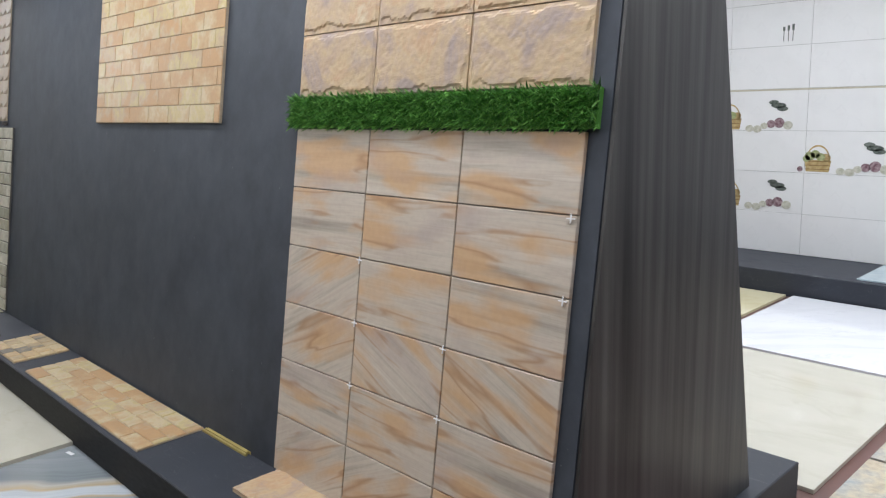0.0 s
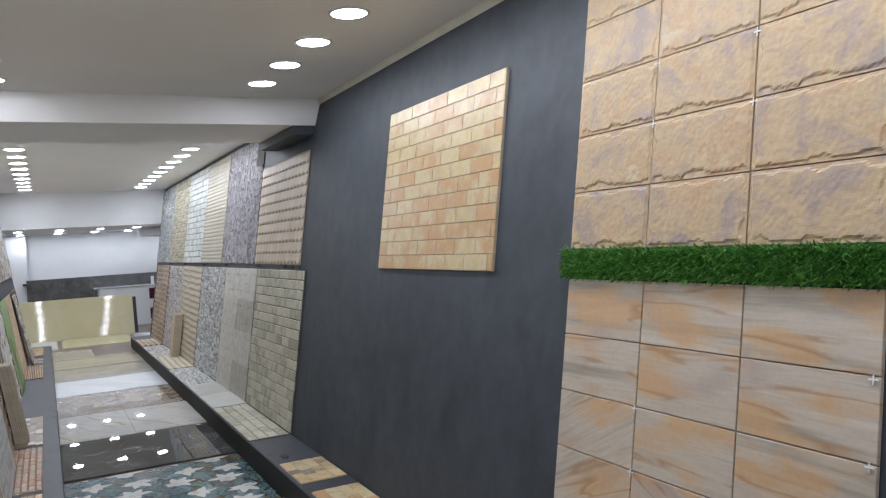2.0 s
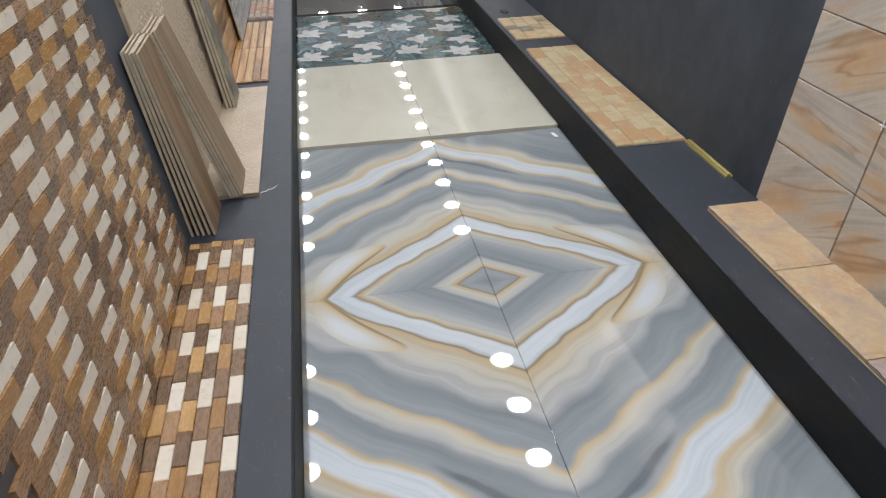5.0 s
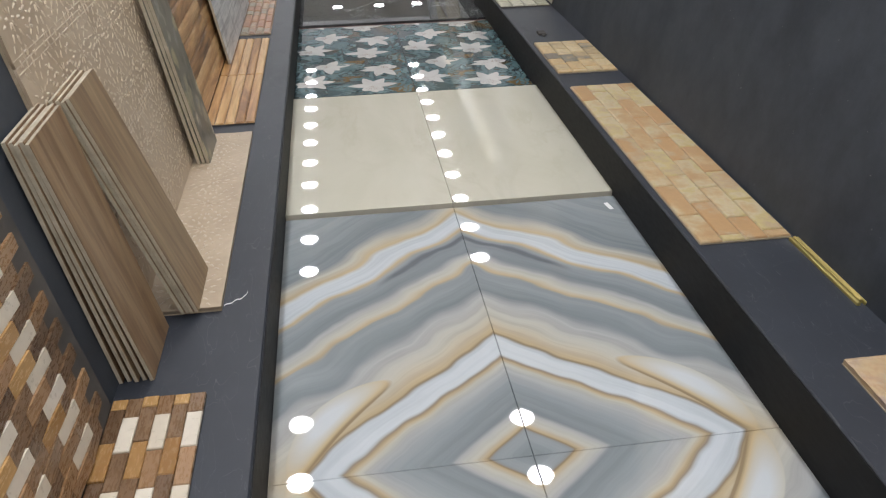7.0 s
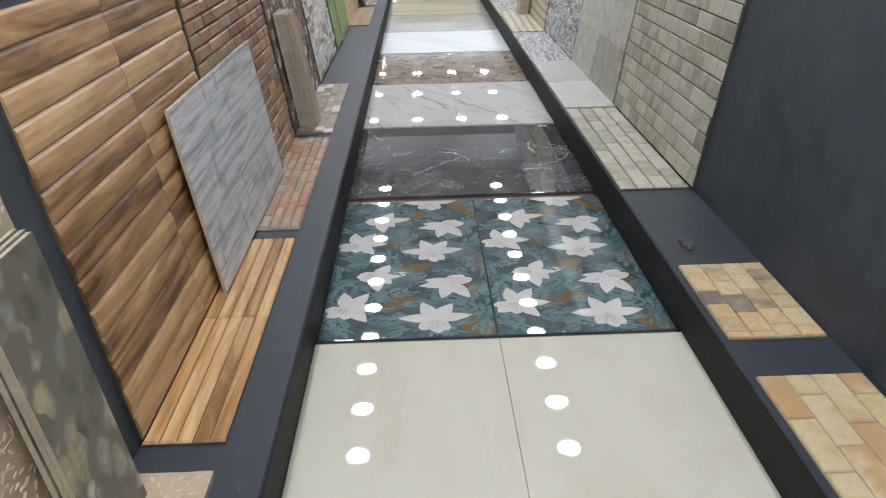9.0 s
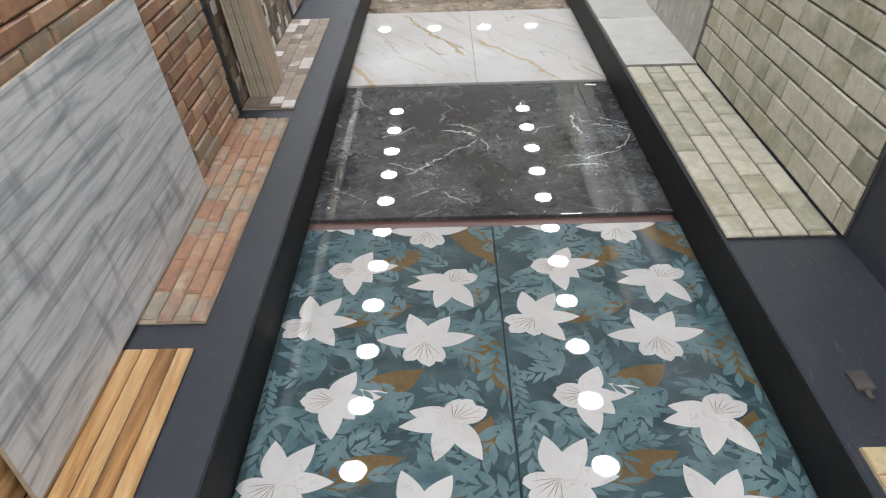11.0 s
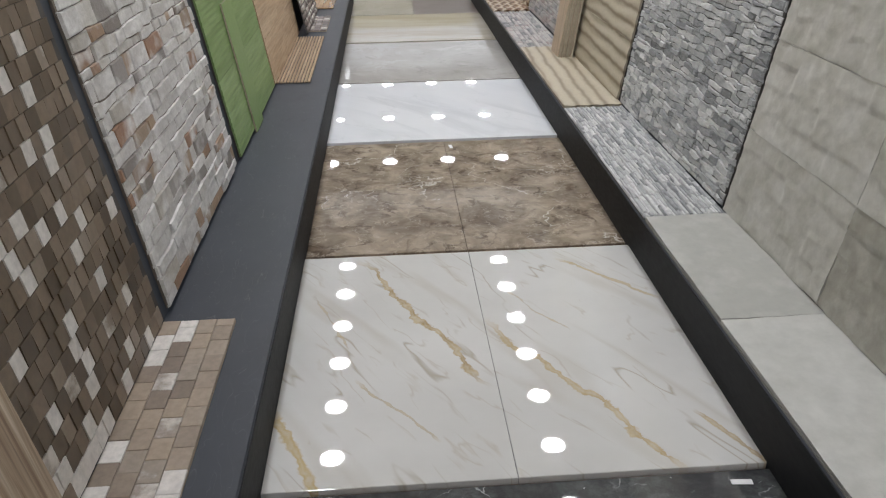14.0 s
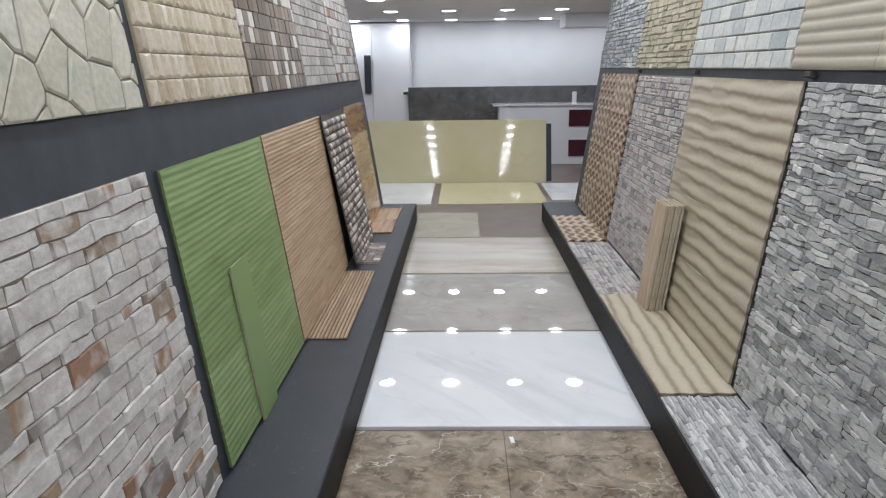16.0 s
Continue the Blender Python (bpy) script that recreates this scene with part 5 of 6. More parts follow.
soft = lambda u, v: 0.004 + 0.004 * noise.noise((u * 5, v * 7, 0.3)) + 0.0015 * noise.noise((u * 19, v * 23, 2.3))
p, w, h = low_r(1, M["grey_joint"], "pale grey smooth stone tiles on a leaning wall panel")
relief_grid(p, w, h, 2, 4, slab, M["pale_stone"], 60, 34, "tile", 0.0012)
p, w, h = pad_r(1, M["grey_joint"], "pale grey smooth stone tiles lying on the platform")
relief_grid(p, w, h, 2, 1, soft, M["pale_bed"], 16, 8, "tile", 0.003)
p, w, h = low_r(2, M["dark_joint"], "uneven grey ledge stone on a leaning wall panel")
ledge(p, w, h, 0.075, 0.0215, 0.010, M["grey_ledge"], 0.002, tip=0.66)
p, w, h = pad_r(2, M["dark_joint"], "uneven grey ledge stone lying on the platform")
ledge(p, w, h, 0.075, 0.0130, 0.007, M["grey_ledge"], 0.002, tip=0.6)
rip = lambda u, v: 0.004 + 0.004 * (0.5 + 0.5 * math.sin(2 * math.pi * (v + 0.012 * math.sin(u * 11) + 0.008 * noise.noise((u * 6, v * 3, 0))) / 0.0742)) ** 0.7
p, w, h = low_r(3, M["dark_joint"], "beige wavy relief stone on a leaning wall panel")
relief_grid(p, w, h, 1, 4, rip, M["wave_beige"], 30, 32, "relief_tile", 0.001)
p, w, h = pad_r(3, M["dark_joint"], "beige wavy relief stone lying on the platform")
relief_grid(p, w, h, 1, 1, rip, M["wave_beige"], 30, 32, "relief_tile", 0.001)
p, w, h = low_r(4, M["grey_joint"], "grey and mauve split stone on a leaning wall panel")
ledge(p, w, h, 0.09, 0.035, 0.010, M["mauve_ledge"], skew=0.15)
p, w, h = pad_r(4, M["grey_joint"], "grey and mauve split stone lying on the platform")
ledge(p, w, h, 0.09, 0.035, 0.008, M["mauve_ledge"], skew=0.15)
knot = lambda u, v: 0.003 + 0.012 * abs(math.sin(42 * v + 0.75 * math.sin(40 * u) + 0.8)) ** 1.3 + 0.004 * noise.noise((u * 30, v * 30, 0))
p, w, h = low_r(5, M["dark_joint"], "brown knotted relief stone on a leaning wall panel")
relief_grid(p, w, h, 2, 4, knot, M["twist_brown"], 24, 24, "relief_tile", 0.003)
p, w, h = pad_r(5, M["dark_joint"], "brown knotted relief stone lying on the platform")
relief_grid(p, w, h, 2, 1, knot, M["twist_brown"], 24, 20, "relief_tile", 0.003)

# ---- east wall: upper row ----
p, w, h = up_r(0, M["tan_joint"], "tan scalloped roof-like tiles on a leaning wall panel", 2.28)
scale_mesh = Heap().add(([(0, 0.03, 0.0), (0.05, 0.0, 0.0), (0.10, 0.03, 0.0), (0.10, 0.087, 0.0), (0, 0.087, 0.0), (0, 0.03, 0.005), (0.05, 0.0, 0.009), (0.10, 0.03, 0.005), (0.10, 0.087, 0.002), (0, 0.087, 0.002), (0.05, 0.087, 0.004)], [(5, 6, 10, 9), (6, 7, 8, 10), (0, 1, 6, 5), (1, 2, 7, 6), (2, 3, 8, 7), (4, 0, 5, 9), (3, 4, 9, 10, 8)])).mesh("scale", M["roof_scale"])
for r in range(10):
    for c in range(14):
        part("scale", scale_mesh, p, shift(0.006 + c * 0.1005, 0.004 + r * 0.0868, 0.007))
p, w, h = up_r(1, M["dark_joint"], "purple grey scale stone on a leaning wall panel")
hp = Heap()
for r in range(34):
    for c in range(50):
        u, v = 0.006 + c * 0.029, 0.006 + r * 0.0353
        if v > h - 0.036 or u > w - 0.03 or (u > w - 0.28 and v > 0.90):
            continue
        z = 0.012 + random.uniform(0, 0.008)
        k = 0.012 * (c % 2)
        hp.add(rough_stone(u, v + k - 0.005, u + 0.026, v + k + 0.031, 0.007, z, 0.004, 0.004))
tagged(part("scale_field", hp.mesh("scale_field", M["purple_scale"]), p), "", "", "", "stuff")
ribs = lambda u, v: 0.003 + 0.006 * abs(math.sin(math.pi * v / 0.043)) ** 0.6
p, w, h = up_r(2, M["grey_joint"], "beige ribbed stone on a leaning wall panel")
relief_grid(p, w, h, 2, 4, ribs, M["rib_beige"], 6, 42, "relief_tile", 0.002)
p, w, h = up_r(3, M["grey_joint"], "pale grey brick stone on a leaning wall panel")
bricks(p, w, h, 0.15, 0.075, 0.006, 0.009, M["pale_brick"], lift=0.004, rnd=0.3)
p, w, h = up_r(4, M["tan_joint"], "straw yellow ledge stone on a leaning wall panel")
ledge(p, w, h, 0.10, 0.045, 0.014, M["yellow_ledge"])
p, w, h = up_r(5, M["grey_joint"], "blue grey slate stone on a leaning wall panel")
ledge(p, w, h, 0.08, 0.04, 0.012, M["blue_ledge"])
hook = mesh_of("hook", *block(0, 0, 0, 0.045, 0.022, 0.024, 0.003), M["dark_joint"])
for y in (5.62, 5.80, 6.0, 6.86, 8.27, 9.55, 10.94, 12.3):
    thing("panel_clip", hook, RIGHT @ shift(-y - 0.02, 1.2225, 0.001), "small black metal clip between two tile panels", "clip", "panel clips")

# ---- west wall: lower row and platform ----
random.seed(8)
HW = 0.975


def low_l(y0, y1, mat, label, lift=0.012, h=HW):
    m, w = left_at(y0, y1, PLAT + lift)
    return panel("wall_tile_panel", m, w, h, mat, label, "sample panels"), w, h


def pad_l(y0, y1, mat, label, x0=-0.312):
    m, w, d = bed_l(y0, y1, x0)
    return panel("platform_tiles", m, w, d, mat, label, "", 0.005, "tile"), w, d


weave = (M["weave_cream"], M["weave_dark"], M["weave_brown"], M["weave_orange"])
p, w, h = low_l(0.95, 2.262, M["dark_joint"], "woven brown, amber and cream mosaic on a leaning panel", h=1.006)
CHIP, ROW = 0.0955, 0.03236
q = [(0.0006, 0.0006), (CHIP - 0.0006, 0.0006), (CHIP - 0.0006, ROW - 0.0006), (0.0006, ROW - 0.0006)]
chip_shapes = [([(x, y, 0) for x, y in q] + [(x, y, 0.005 + 0.005 * ((x > 0.01) if k else (x < 0.01)) + 0.002 * (y > 0.01)) for x, y in q], [(4, 5, 6, 7)] + [(i, (i + 1) % 4, 4 + (i + 1) % 4, 4 + i) for i in range(4)]) for k in (0, 1)]
chips = {(mt.name, k): mesh_of("chip", *chip_shapes[k], mt) for mt in weave for k in (0, 1)}
far_chips = {mt.name: (mt, Heap()) for mt in weave}
for r in range(30):
    creamy = r % 2 == 1
    for c in range(-1, 15):
        u, v = 1.0873 - 0.0955 * 11 + c * CHIP - (0.0 if creamy else CHIP / 2), 0.008 + r * ROW
        if u < 0.002 or u > w - CHIP - 0.002:
            continue
        if creamy:
            mt = M["weave_cream"] if c % 2 else random.choice((M["weave_dark"], M["weave_brown"]))
        else:
            mt = random.choice((M["weave_orange"], M["weave_orange"], M["weave_brown"])) if c % 2 else M["weave_dark"]
        if c >= 6:
            part("mosaic_chip", chips[mt.name, c % 2], p, shift(u, v, 0.007))
        else:
            far_chips[mt.name][1].add(chip_shapes[c % 2], shift(u, v, 0.007))
for mt, hp in far_chips.values():
    tagged(part("mosaic_field", hp.mesh("mosaic_field", mt), p), "", "", "", "stuff")
p, w, d = pad_l(0.95, 2.28, M["dark_joint"], "brown, amber and cream mosaic lying on the platform")
for r in range(6):
    for c in range(14):
        a, b = max(0.0, 0.0 + c * 0.1015 - (0.0507 if r % 2 == 0 else 0.022)), min(w, (c + 1) * 0.1015 - (0.0507 if r % 2 == 0 else 0.022))
        if b - a < 0.015:
            continue
        mt = (M["weave_cream"] if c % 2 == 0 else random.choice((M["weave_brown"], M["weave_dark"]))) if r % 2 == 0 else (M["weave_orange"] if c % 2 else M["weave_dark"])
        part("mosaic_chip", piece(b - a - 0.0015, 0.0315, 0.008, 0.002, mt), p, shift(a, 0.0328 * r + 0.0006, 0.004 + random.uniform(0, 0.004)))
p, w, h = low_l(2.53, 3.75, M["tan_joint"], "beige floral relief tiles on a leaning wall panel", h=1.0)
flo = lambda u, v: 0.003 + 0.0015 * noise.noise((u * 20, v * 20, 0.0))
relief_grid(p, w, h, 2, 3, flo, M["floral"], 24, 16, "relief_tile", 0.001)


def raised_petal(cx, cy, a, ln, wd, z):
    ca, sa = math.cos(a), math.sin(a)
    vs = [(0, 0, 0), (0.35 * ln, wd, 0), (0.75 * ln, 0.75 * wd, 0), (ln, 0, 0), (0.75 * ln, -0.75 * wd, 0), (0.35 * ln, -wd, 0), (0.3 * ln, 0, 0.0035), (0.8 * ln, 0, 0.0028)]
    return [(cx + x * ca - y * sa, cy + x * sa + y * ca, z + t) for x, y, t in vs], [(0, 6, 1), (1, 6, 7, 2), (2, 7, 3), (3, 7, 4), (4, 7, 6, 5), (5, 6, 0)]


def flower_relief(root, w, h, step, z, borders=()):
    """Round blossoms of raised petals in rows, and double border lines, as one part."""
    hp = Heap()
    rows, cols = max(1, round(h / step)), round(w / step)
    for r in range(rows):
        for c in range(cols):
            cx, cy = (c + 0.5) * w / cols, (r + 0.5) * h / rows
            for ring, (count, r0, ln, wd) in enumerate(((8, 0.005, 0.024, 0.0060), (10, 0.030, 0.027, 0.0082), (14, 0.056, 0.026, 0.0080), (20, 0.082, 0.022, 0.0070))):
                for k in range(count):
                    a = 2 * math.pi * (k + 0.5 * (ring % 2)) / count + 0.06 * random.uniform(-1, 1)
                    x, y = cx + r0 * math.cos(a), cy + r0 * math.sin(a)
                    if 0.004 < x + ln * math.cos(a) < w - 0.004 and 0.004 < y + ln * math.sin(a) < h - 0.004:
                        hp.add(raised_petal(x, y, a + 0.25 * random.uniform(-1, 1), ln, wd, z))
    for v in borders:
        for k in (-0.014, 0.0, 0.014):
            hp.add(block(0.003, v + k - 0.0016, z - 0.002, w - 0.003, v + k + 0.0016, z + 0.0022, 0.001))
    return tagged(part("petal_relief", hp.mesh("petal_relief", M["floral_leaf"]), root), "raised pale beige petals", "", "", "stuff")


flower_relief(p, w, h, 0.16, 0.0135, (h / 3, 2 * h / 3))
p, w, d = pad_l(2.60, 3.765, M["tan_joint"], "beige floral relief tiles lying on the platform")
relief_grid(p, w, d, 2, 1, flo, M["floral"], 24, 8, "relief_tile", 0.001)
flower_relief(p, w, d, 0.165, 0.0135)
p, w, h = low_l(3.885, 5.085, M["dark_joint"], "warm oak plank tiles on a leaning wall panel")
rows = 14
high = h / rows
prof = [(0.0, 0.0), (0.0, 0.003), (0.005, 0.0075), (0.020, 0.0095), (0.044, 0.0095), (0.060, 0.0075), (high - 0.0012, 0.003), (high - 0.0012, 0.0)]
board = mesh_of("plank", [(x, a, b) for x in (0.0008, 0.5985) for a, b in prof], [tuple(range(7, -1, -1)), tuple(range(8, 16))] + [(i, (i + 1) % 8, 8 + (i + 1) % 8, 8 + i) for i in range(8)], M["wood_plank"])
for r in range(rows):
    for c in range(2):
        part("plank", board, p, shift(0.6 * c, r * high, 0.006))
p, w, d = pad_l(3.875, 5.055, M["dark_joint"], "warm oak plank tiles lying on the platform")
bricks(p, w, d, 0.589, 0.0395, 0.002, 0.008, M["wood_light"], "plank", 0.004, 0.005, 0.0)
p, w, h = low_l(5.125, 6.375, M["dark_joint"], "brown rustic bricks on a leaning wall panel")
bricks(p, w, h, 0.155, 0.050, 0.004, 0.010, M["brown_brick"], lift=0.005, rnd=0.35, c=0.006)
p, w, d = pad_l(5.15, 6.355, M["tan_joint"], "salmon and grey rustic bricks lying on the platform")
bricks(p, w, d, 0.115, 0.0395, 0.0025, 0.010, M["red_brick"], z=0.003, lift=0.004, rnd=0.5, c=0.0065)
p, w, h = low_l(6.46, 7.625, M["dark_joint"], "brown and white mosaic chips on a leaning wall panel")
q = [(0.0006, 0.0006), (0.0474, 0.0006), (0.0474, 0.0474), (0.0006, 0.0474)]
slopes = ((0.007, 0.004, 0.004, 0.0065), (0.004, 0.006, 0.0075, 0.005), (0.005, 0.005, 0.0075, 0.0075))
tilt_shapes = [([(x, y, 0) for x, y in q] + [(x, y, z) for (x, y), z in zip(q, sl)], [(4, 5, 6, 7)] + [(i, (i + 1) % 4, 4 + (i + 1) % 4, 4 + i) for i in range(4)]) for sl in slopes]
tilt = [mesh_of("chip", *sh, M["taupe_mosaic"]) for sh in tilt_shapes]
rest = Heap()
for r in range(20):
    for c in range(25):
        u = 0.002 + c * 0.048 - (0.024 if r % 2 else 0.0)
        if 0 <= u < w - 0.048:
            at, k = shift(u, 0.003 + r * 0.0485, 0.007), random.choice((0, 0, 1, 2))
            if 6 <= c < 20:
                part("mosaic_chip", tilt[k], p, at)
            else:
                rest.add(tilt_shapes[k], at)
tagged(part("mosaic_field", rest.mesh("mosaic_field", M["taupe_far"]), p), "", "", "", "stuff")
p, w, d = pad_l(6.46, 7.615, M["tan_joint"], "brown and white mosaic chips lying on the platform")
bricks(p, w, d, 0.070, 0.0485, 0.001, 0.006, M["taupe_bed"], "mosaic_chip", 0.004, 0.0012, 0.5, 0.002)
p, w, h = low_l(7.685, 8.845, M["umber_joint"], "off-white split stones with some brown on a panel", h=0.985)
random.seed(21)
for s in courses(w, h, 0.112, 0.043, 0.009, 0.009, 0.0038):
    part("stone", mesh_of("stone", *s, M["white_stone"]), p)
p, w, h = low_l(8.925, 10.09, M["dark_joint"], "moss green ribbed tiles on a leaning wall panel")
grn = lambda u, v: 0.003 + 0.0018 * (0.5 + 0.5 * math.sin(2 * math.pi * (v + 0.0014 * math.sin(u * 9)) / 0.0232))
relief_grid(p, w, h, 1, 3, grn, M["green_rib"], 20, 84, "relief_tile", 0.001)
p, w, h = low_l(10.11, 11.55, M["dark_joint"], "tan reed ribbed tiles on a leaning wall panel")
reed = lambda u, v: 0.003 + 0.003 * abs(math.sin(math.pi * v / 0.0203)) ** 0.7
relief_grid(p, w, h, 1, 4, reed, M["reed"], 4, 72, "relief_tile", 0.001)
p, w, d = pad_l(10.17, 11.42, M["dark_joint"], "tan reed ribbed tiles lying on the platform")
for k in range(10):
    part("rib", piece(w, 0.0125, 0.010, 0.004, M["reed"]), p, shift(0, 0.003 + 0.0195 * k, 0.004))
w, h = 0.92, 0.985
p = panel("wall_tile_panel", frame_of((-0.245, 11.50, PLAT + 0.012), (0, 1, 0), (-0.20, 0, 1)), w, h, M["dark_joint"], "taupe and cream pebble mosaic board leaning loosely on the wall", "sample panels")
q = [(math.cos(a) * 0.026, math.sin(a) * 0.021) for a in [k * math.pi / 4 for k in range(8)]]
peb = mesh_of("pebble", [(x, y, 0) for x, y in q] + [(x, y, 0.006) for x, y in q] + [(x * 0.6, y * 0.6, 0.012) for x, y in q], [(r * 8 + i, r * 8 + (i + 1) % 8, r * 8 + 8 + (i + 1) % 8, r * 8 + 8 + i) for r in range(2) for i in range(8)] + [tuple(range(16, 24))], M["pebble"], True)
for c in range(16):
    for r in range(20):
        part("pebble", peb, p, shift(0.030 + c * 0.0565, 0.025 + r * 0.0475, 0.007) @ Matrix.Rotation(random.uniform(-0.5, 0.5), 4, "Z"))
p, w, d = pad_l(11.64, 12.22, M["tan_joint"], "taupe and cream pebble mosaic lying on the platform", -0.26)
bricks(p, w, d, 0.06, 0.05, 0.004, 0.008, M["pebble"], "pebble", 0.004, 0.003, 0.5, 0.003)
p, w, h = low_l(12.60, 13.68, M["dark_joint"], "orange timber print tiles on a leaning wall panel")
bricks(p, w, h, 1.07, 0.245, 0.002, 0.008, M["wood_orange"], "plank", 0.006, 0.001, 0.0)
p, w, d = pad_l(12.60, 13.67, M["dark_joint"], "orange timber print tiles lying on the platform")
bricks(p, w, d, 0.53, 0.098, 0.002, 0.008, M["wood_orange"], "plank", 0.004, 0.001, 0.0)

# ---- west wall: upper row ----
random.seed(5)


def up_l(y0, y1, mat, label, z0=1.325, z1=2.345):
    m, w = left_at(y0, y1, z0)
    h = (z1 - z0) * 1.0112
    return panel("wall_tile_panel", m, w, h, mat, label, "sample panels"), w, h


p, w, h = up_l(1.05, 2.22, M["grey_joint"], "glossy off-white wall tiles on an upper panel")
bricks(p, w, h, w, h / 3, 0.002, 0.008, M["gloss_white"], "tile", 0.006, 0.001, 0.0)
p, w, h = up_l(2.56, 3.66, M["grey_joint"], "grey green scale tiles with a pale swirl print")
SW, SH = 0.60, 0.72
part("swirl_tile", piece(SW, SH, 0.010, 0.001, M["swirl"]), p, shift(0.002, h - SH - 0.002, 0.006))
for r in range(12):
    for c in range(11):
        u, v = 0.002 + c * 0.108 - (0.054 if r % 2 else 0.0), 0.002 + r * 0.0855
        a, b = max(0.002, u), min(w - 0.002, u + 0.106)
        if v > h - SH - 0.05:
            a = max(a, 0.604)
        if b - a > 0.02 and v + 0.083 < h:
            part("scale", piece(b - a, 0.083, 0.009, 0.003, M["leaf_scale"]), p, shift(a, v, 0.005 + 0.004 * random.random()))
p, w, h = up_l(3.67, 4.86, M["tan_joint"], "tan timber print tiles on an upper wall panel")
wv = lambda u, v: 0.003 + 0.0009 * math.sin(2 * math.pi * (v + 0.02 * math.sin(u * 6)) / 0.05)
relief_grid(p, w, h, 1, 3, wv, M["wood_tan"], 16, 36, "tile", 0.001)
p, w, h = up_l(4.90, 5.85, M["grey_joint"], "glossy white wall tiles on an upper wall panel")
bricks(p, w, h, w, h / 3, 0.002, 0.008, M["gloss_white"], "tile", 0.006, 0.001, 0.0)
p, w, h = up_l(5.87, 7.05, M["grey_joint"], "glossy off-white wall tiles on an upper wall panel")
bricks(p, w, h, w / 2, h / 3, 0.002, 0.008, M["gloss_white"], "tile", 0.006, 0.001, 0.0)
p, w, h = up_l(7.07, 7.70, M["grey_joint"], "mottled grey taupe blocks on an upper wall panel")
bricks(p, w, h, 0.16, 0.08, 0.004, 0.008, M["grey_block"], "block", lift=0.004, rnd=0.3)
p, w, h = up_l(7.72, 8.93, M["grey_joint"], "sage and sand flagstones on an upper wall panel")
flags(p, w, h, 0.135, 0.007, M["flag_stone"], 0.006)
p, w, h = up_l(9.0, 10.13, M["tan_joint"], "beige carved blocks on an upper wall panel")
bl = Heap().add(block(0, 0, 0, 0.074, 0.076, 0.008, 0.003)).add(([(0, 0, 0.008), (0.074, 0, 0.008), (0.074, 0.076, 0.008), (0, 0.076, 0.008), (0.010, 0.012, 0.019), (0.066, 0.006, 0.010), (0.066, 0.070, 0.010), (0.010, 0.066, 0.019)], [(4, 5, 6, 7), (0, 1, 5, 4), (1, 2, 6, 5), (2, 3, 7, 6), (3, 0, 4, 7)])).mesh("block", M["beige_block"])
for c in range(15):
    for r in range(13):
        part("block", bl, p, shift(0.001 + c * 0.0752, 0.001 + r * 0.0790, 0.006))
p, w, h = up_l(10.15, 11.34, M["tan_joint"], "brown, taupe and white mosaic on an upper panel")
bricks(p, w, h, 0.085, 0.0735, 0.003, 0.010, M["taupe_mosaic"], "mosaic_chip", 0.006, 0.003, 0.5, 0.005)
p, w, h = up_l(11.36, 12.52, M["grey_joint"], "mottled grey taupe blocks on an upper wall panel")
bricks(p, w, h, 0.15, 0.060, 0.004, 0.008, M["grey_block"], "block", lift=0.003, rnd=0.3)
p, w, h = up_l(12.54, 13.76, M["grey_joint"], "off-white split stones on an upper wall panel")
bricks(p, w, h, 0.16, 0.070, 0.004, 0.010, M["white_stone"], "stone", lift=0.006, rnd=0.4)

# ---- loose sample tiles leaning on the walls ----
def leaning(name, y0, y1, x_foot, z_foot, x_top, z_top, count, thick, mat, label, gap=0.0015, fan=0.0, category="tile sample"):
    """Upright sample tiles, one before the other, whose feet stand out from the wall."""
    root = thing(name, None, shift(x_foot, y0, z_foot), label, category, "leaning samples")
    run, rise = x_top - x_foot, z_top - z_foot
    ln = math.hypot(run, rise)
    side = 1 if run < 0 else -1
    ang = math.atan2(abs(run), rise)
    for k in range(count):
        turn = Matrix.Rotation(-side * (ang + fan * k), 4, "Y")
        hp = Heap().add(block(0, 0, 0, 0.85 * thick, y1 - y0, ln * (1 - 0.004 * (k % 3)), 0.0012))
        t = part("tile", hp.mesh("tile", M["tile_edge"]), root, shift(side * k * (thick + gap), 0.004 * (k % 2), 0) @ (turn if side > 0 else turn @ shift(-0.85 * thick, 0, 0)))
        face = mesh_of("glaze", *block(0, 0, 0, 0.15 * thick, y1 - y0 - 0.001, ln * (1 - 0.004 * (k % 3)) - 0.001, 0), mat)
        part("glaze", face, t, shift(0.85 * thick if side > 0 else -0.15 * thick, 0.0005, 0.0005))
    return root


leaning("tile_stack", 2.348, 2.553, -0.316, PLAT, -0.398, 0.758, 5, 0.0095, M["wood_brown"], "stack of brown timber print tiles leaning on the wall", 0.0075, 0.012)
leaning("tile_stack", 2.58, 2.785, -0.210, PLAT + 0.014, -0.380, 0.752, 4, 0.0098, M["wood_ash"], "four ash brown timber print tiles leaning on the wall", 0.0012)
leaning("tile_stack", 3.49, 3.70, -0.285, PLAT + 0.012, -0.375, 0.80, 3, 0.012, M["olive_stone"], "three olive mottled tiles leaning on the wall", 0.004, 0.006)
leaning("tile_sample", 4.625, 5.80, -0.285, PLAT + 0.012, -0.376, 0.775, 1, 0.012, M["wood_grey"], "weathered grey timber print tile leaning on the wall")
leaning("tile_stack", 6.56, 6.76, -0.300, PLAT + 0.012, -0.385, 0.78, 7, 0.012, M["wood_streak"], "stack of streaky brown timber print tiles leaning on mosaic", 0.002, 0.003)
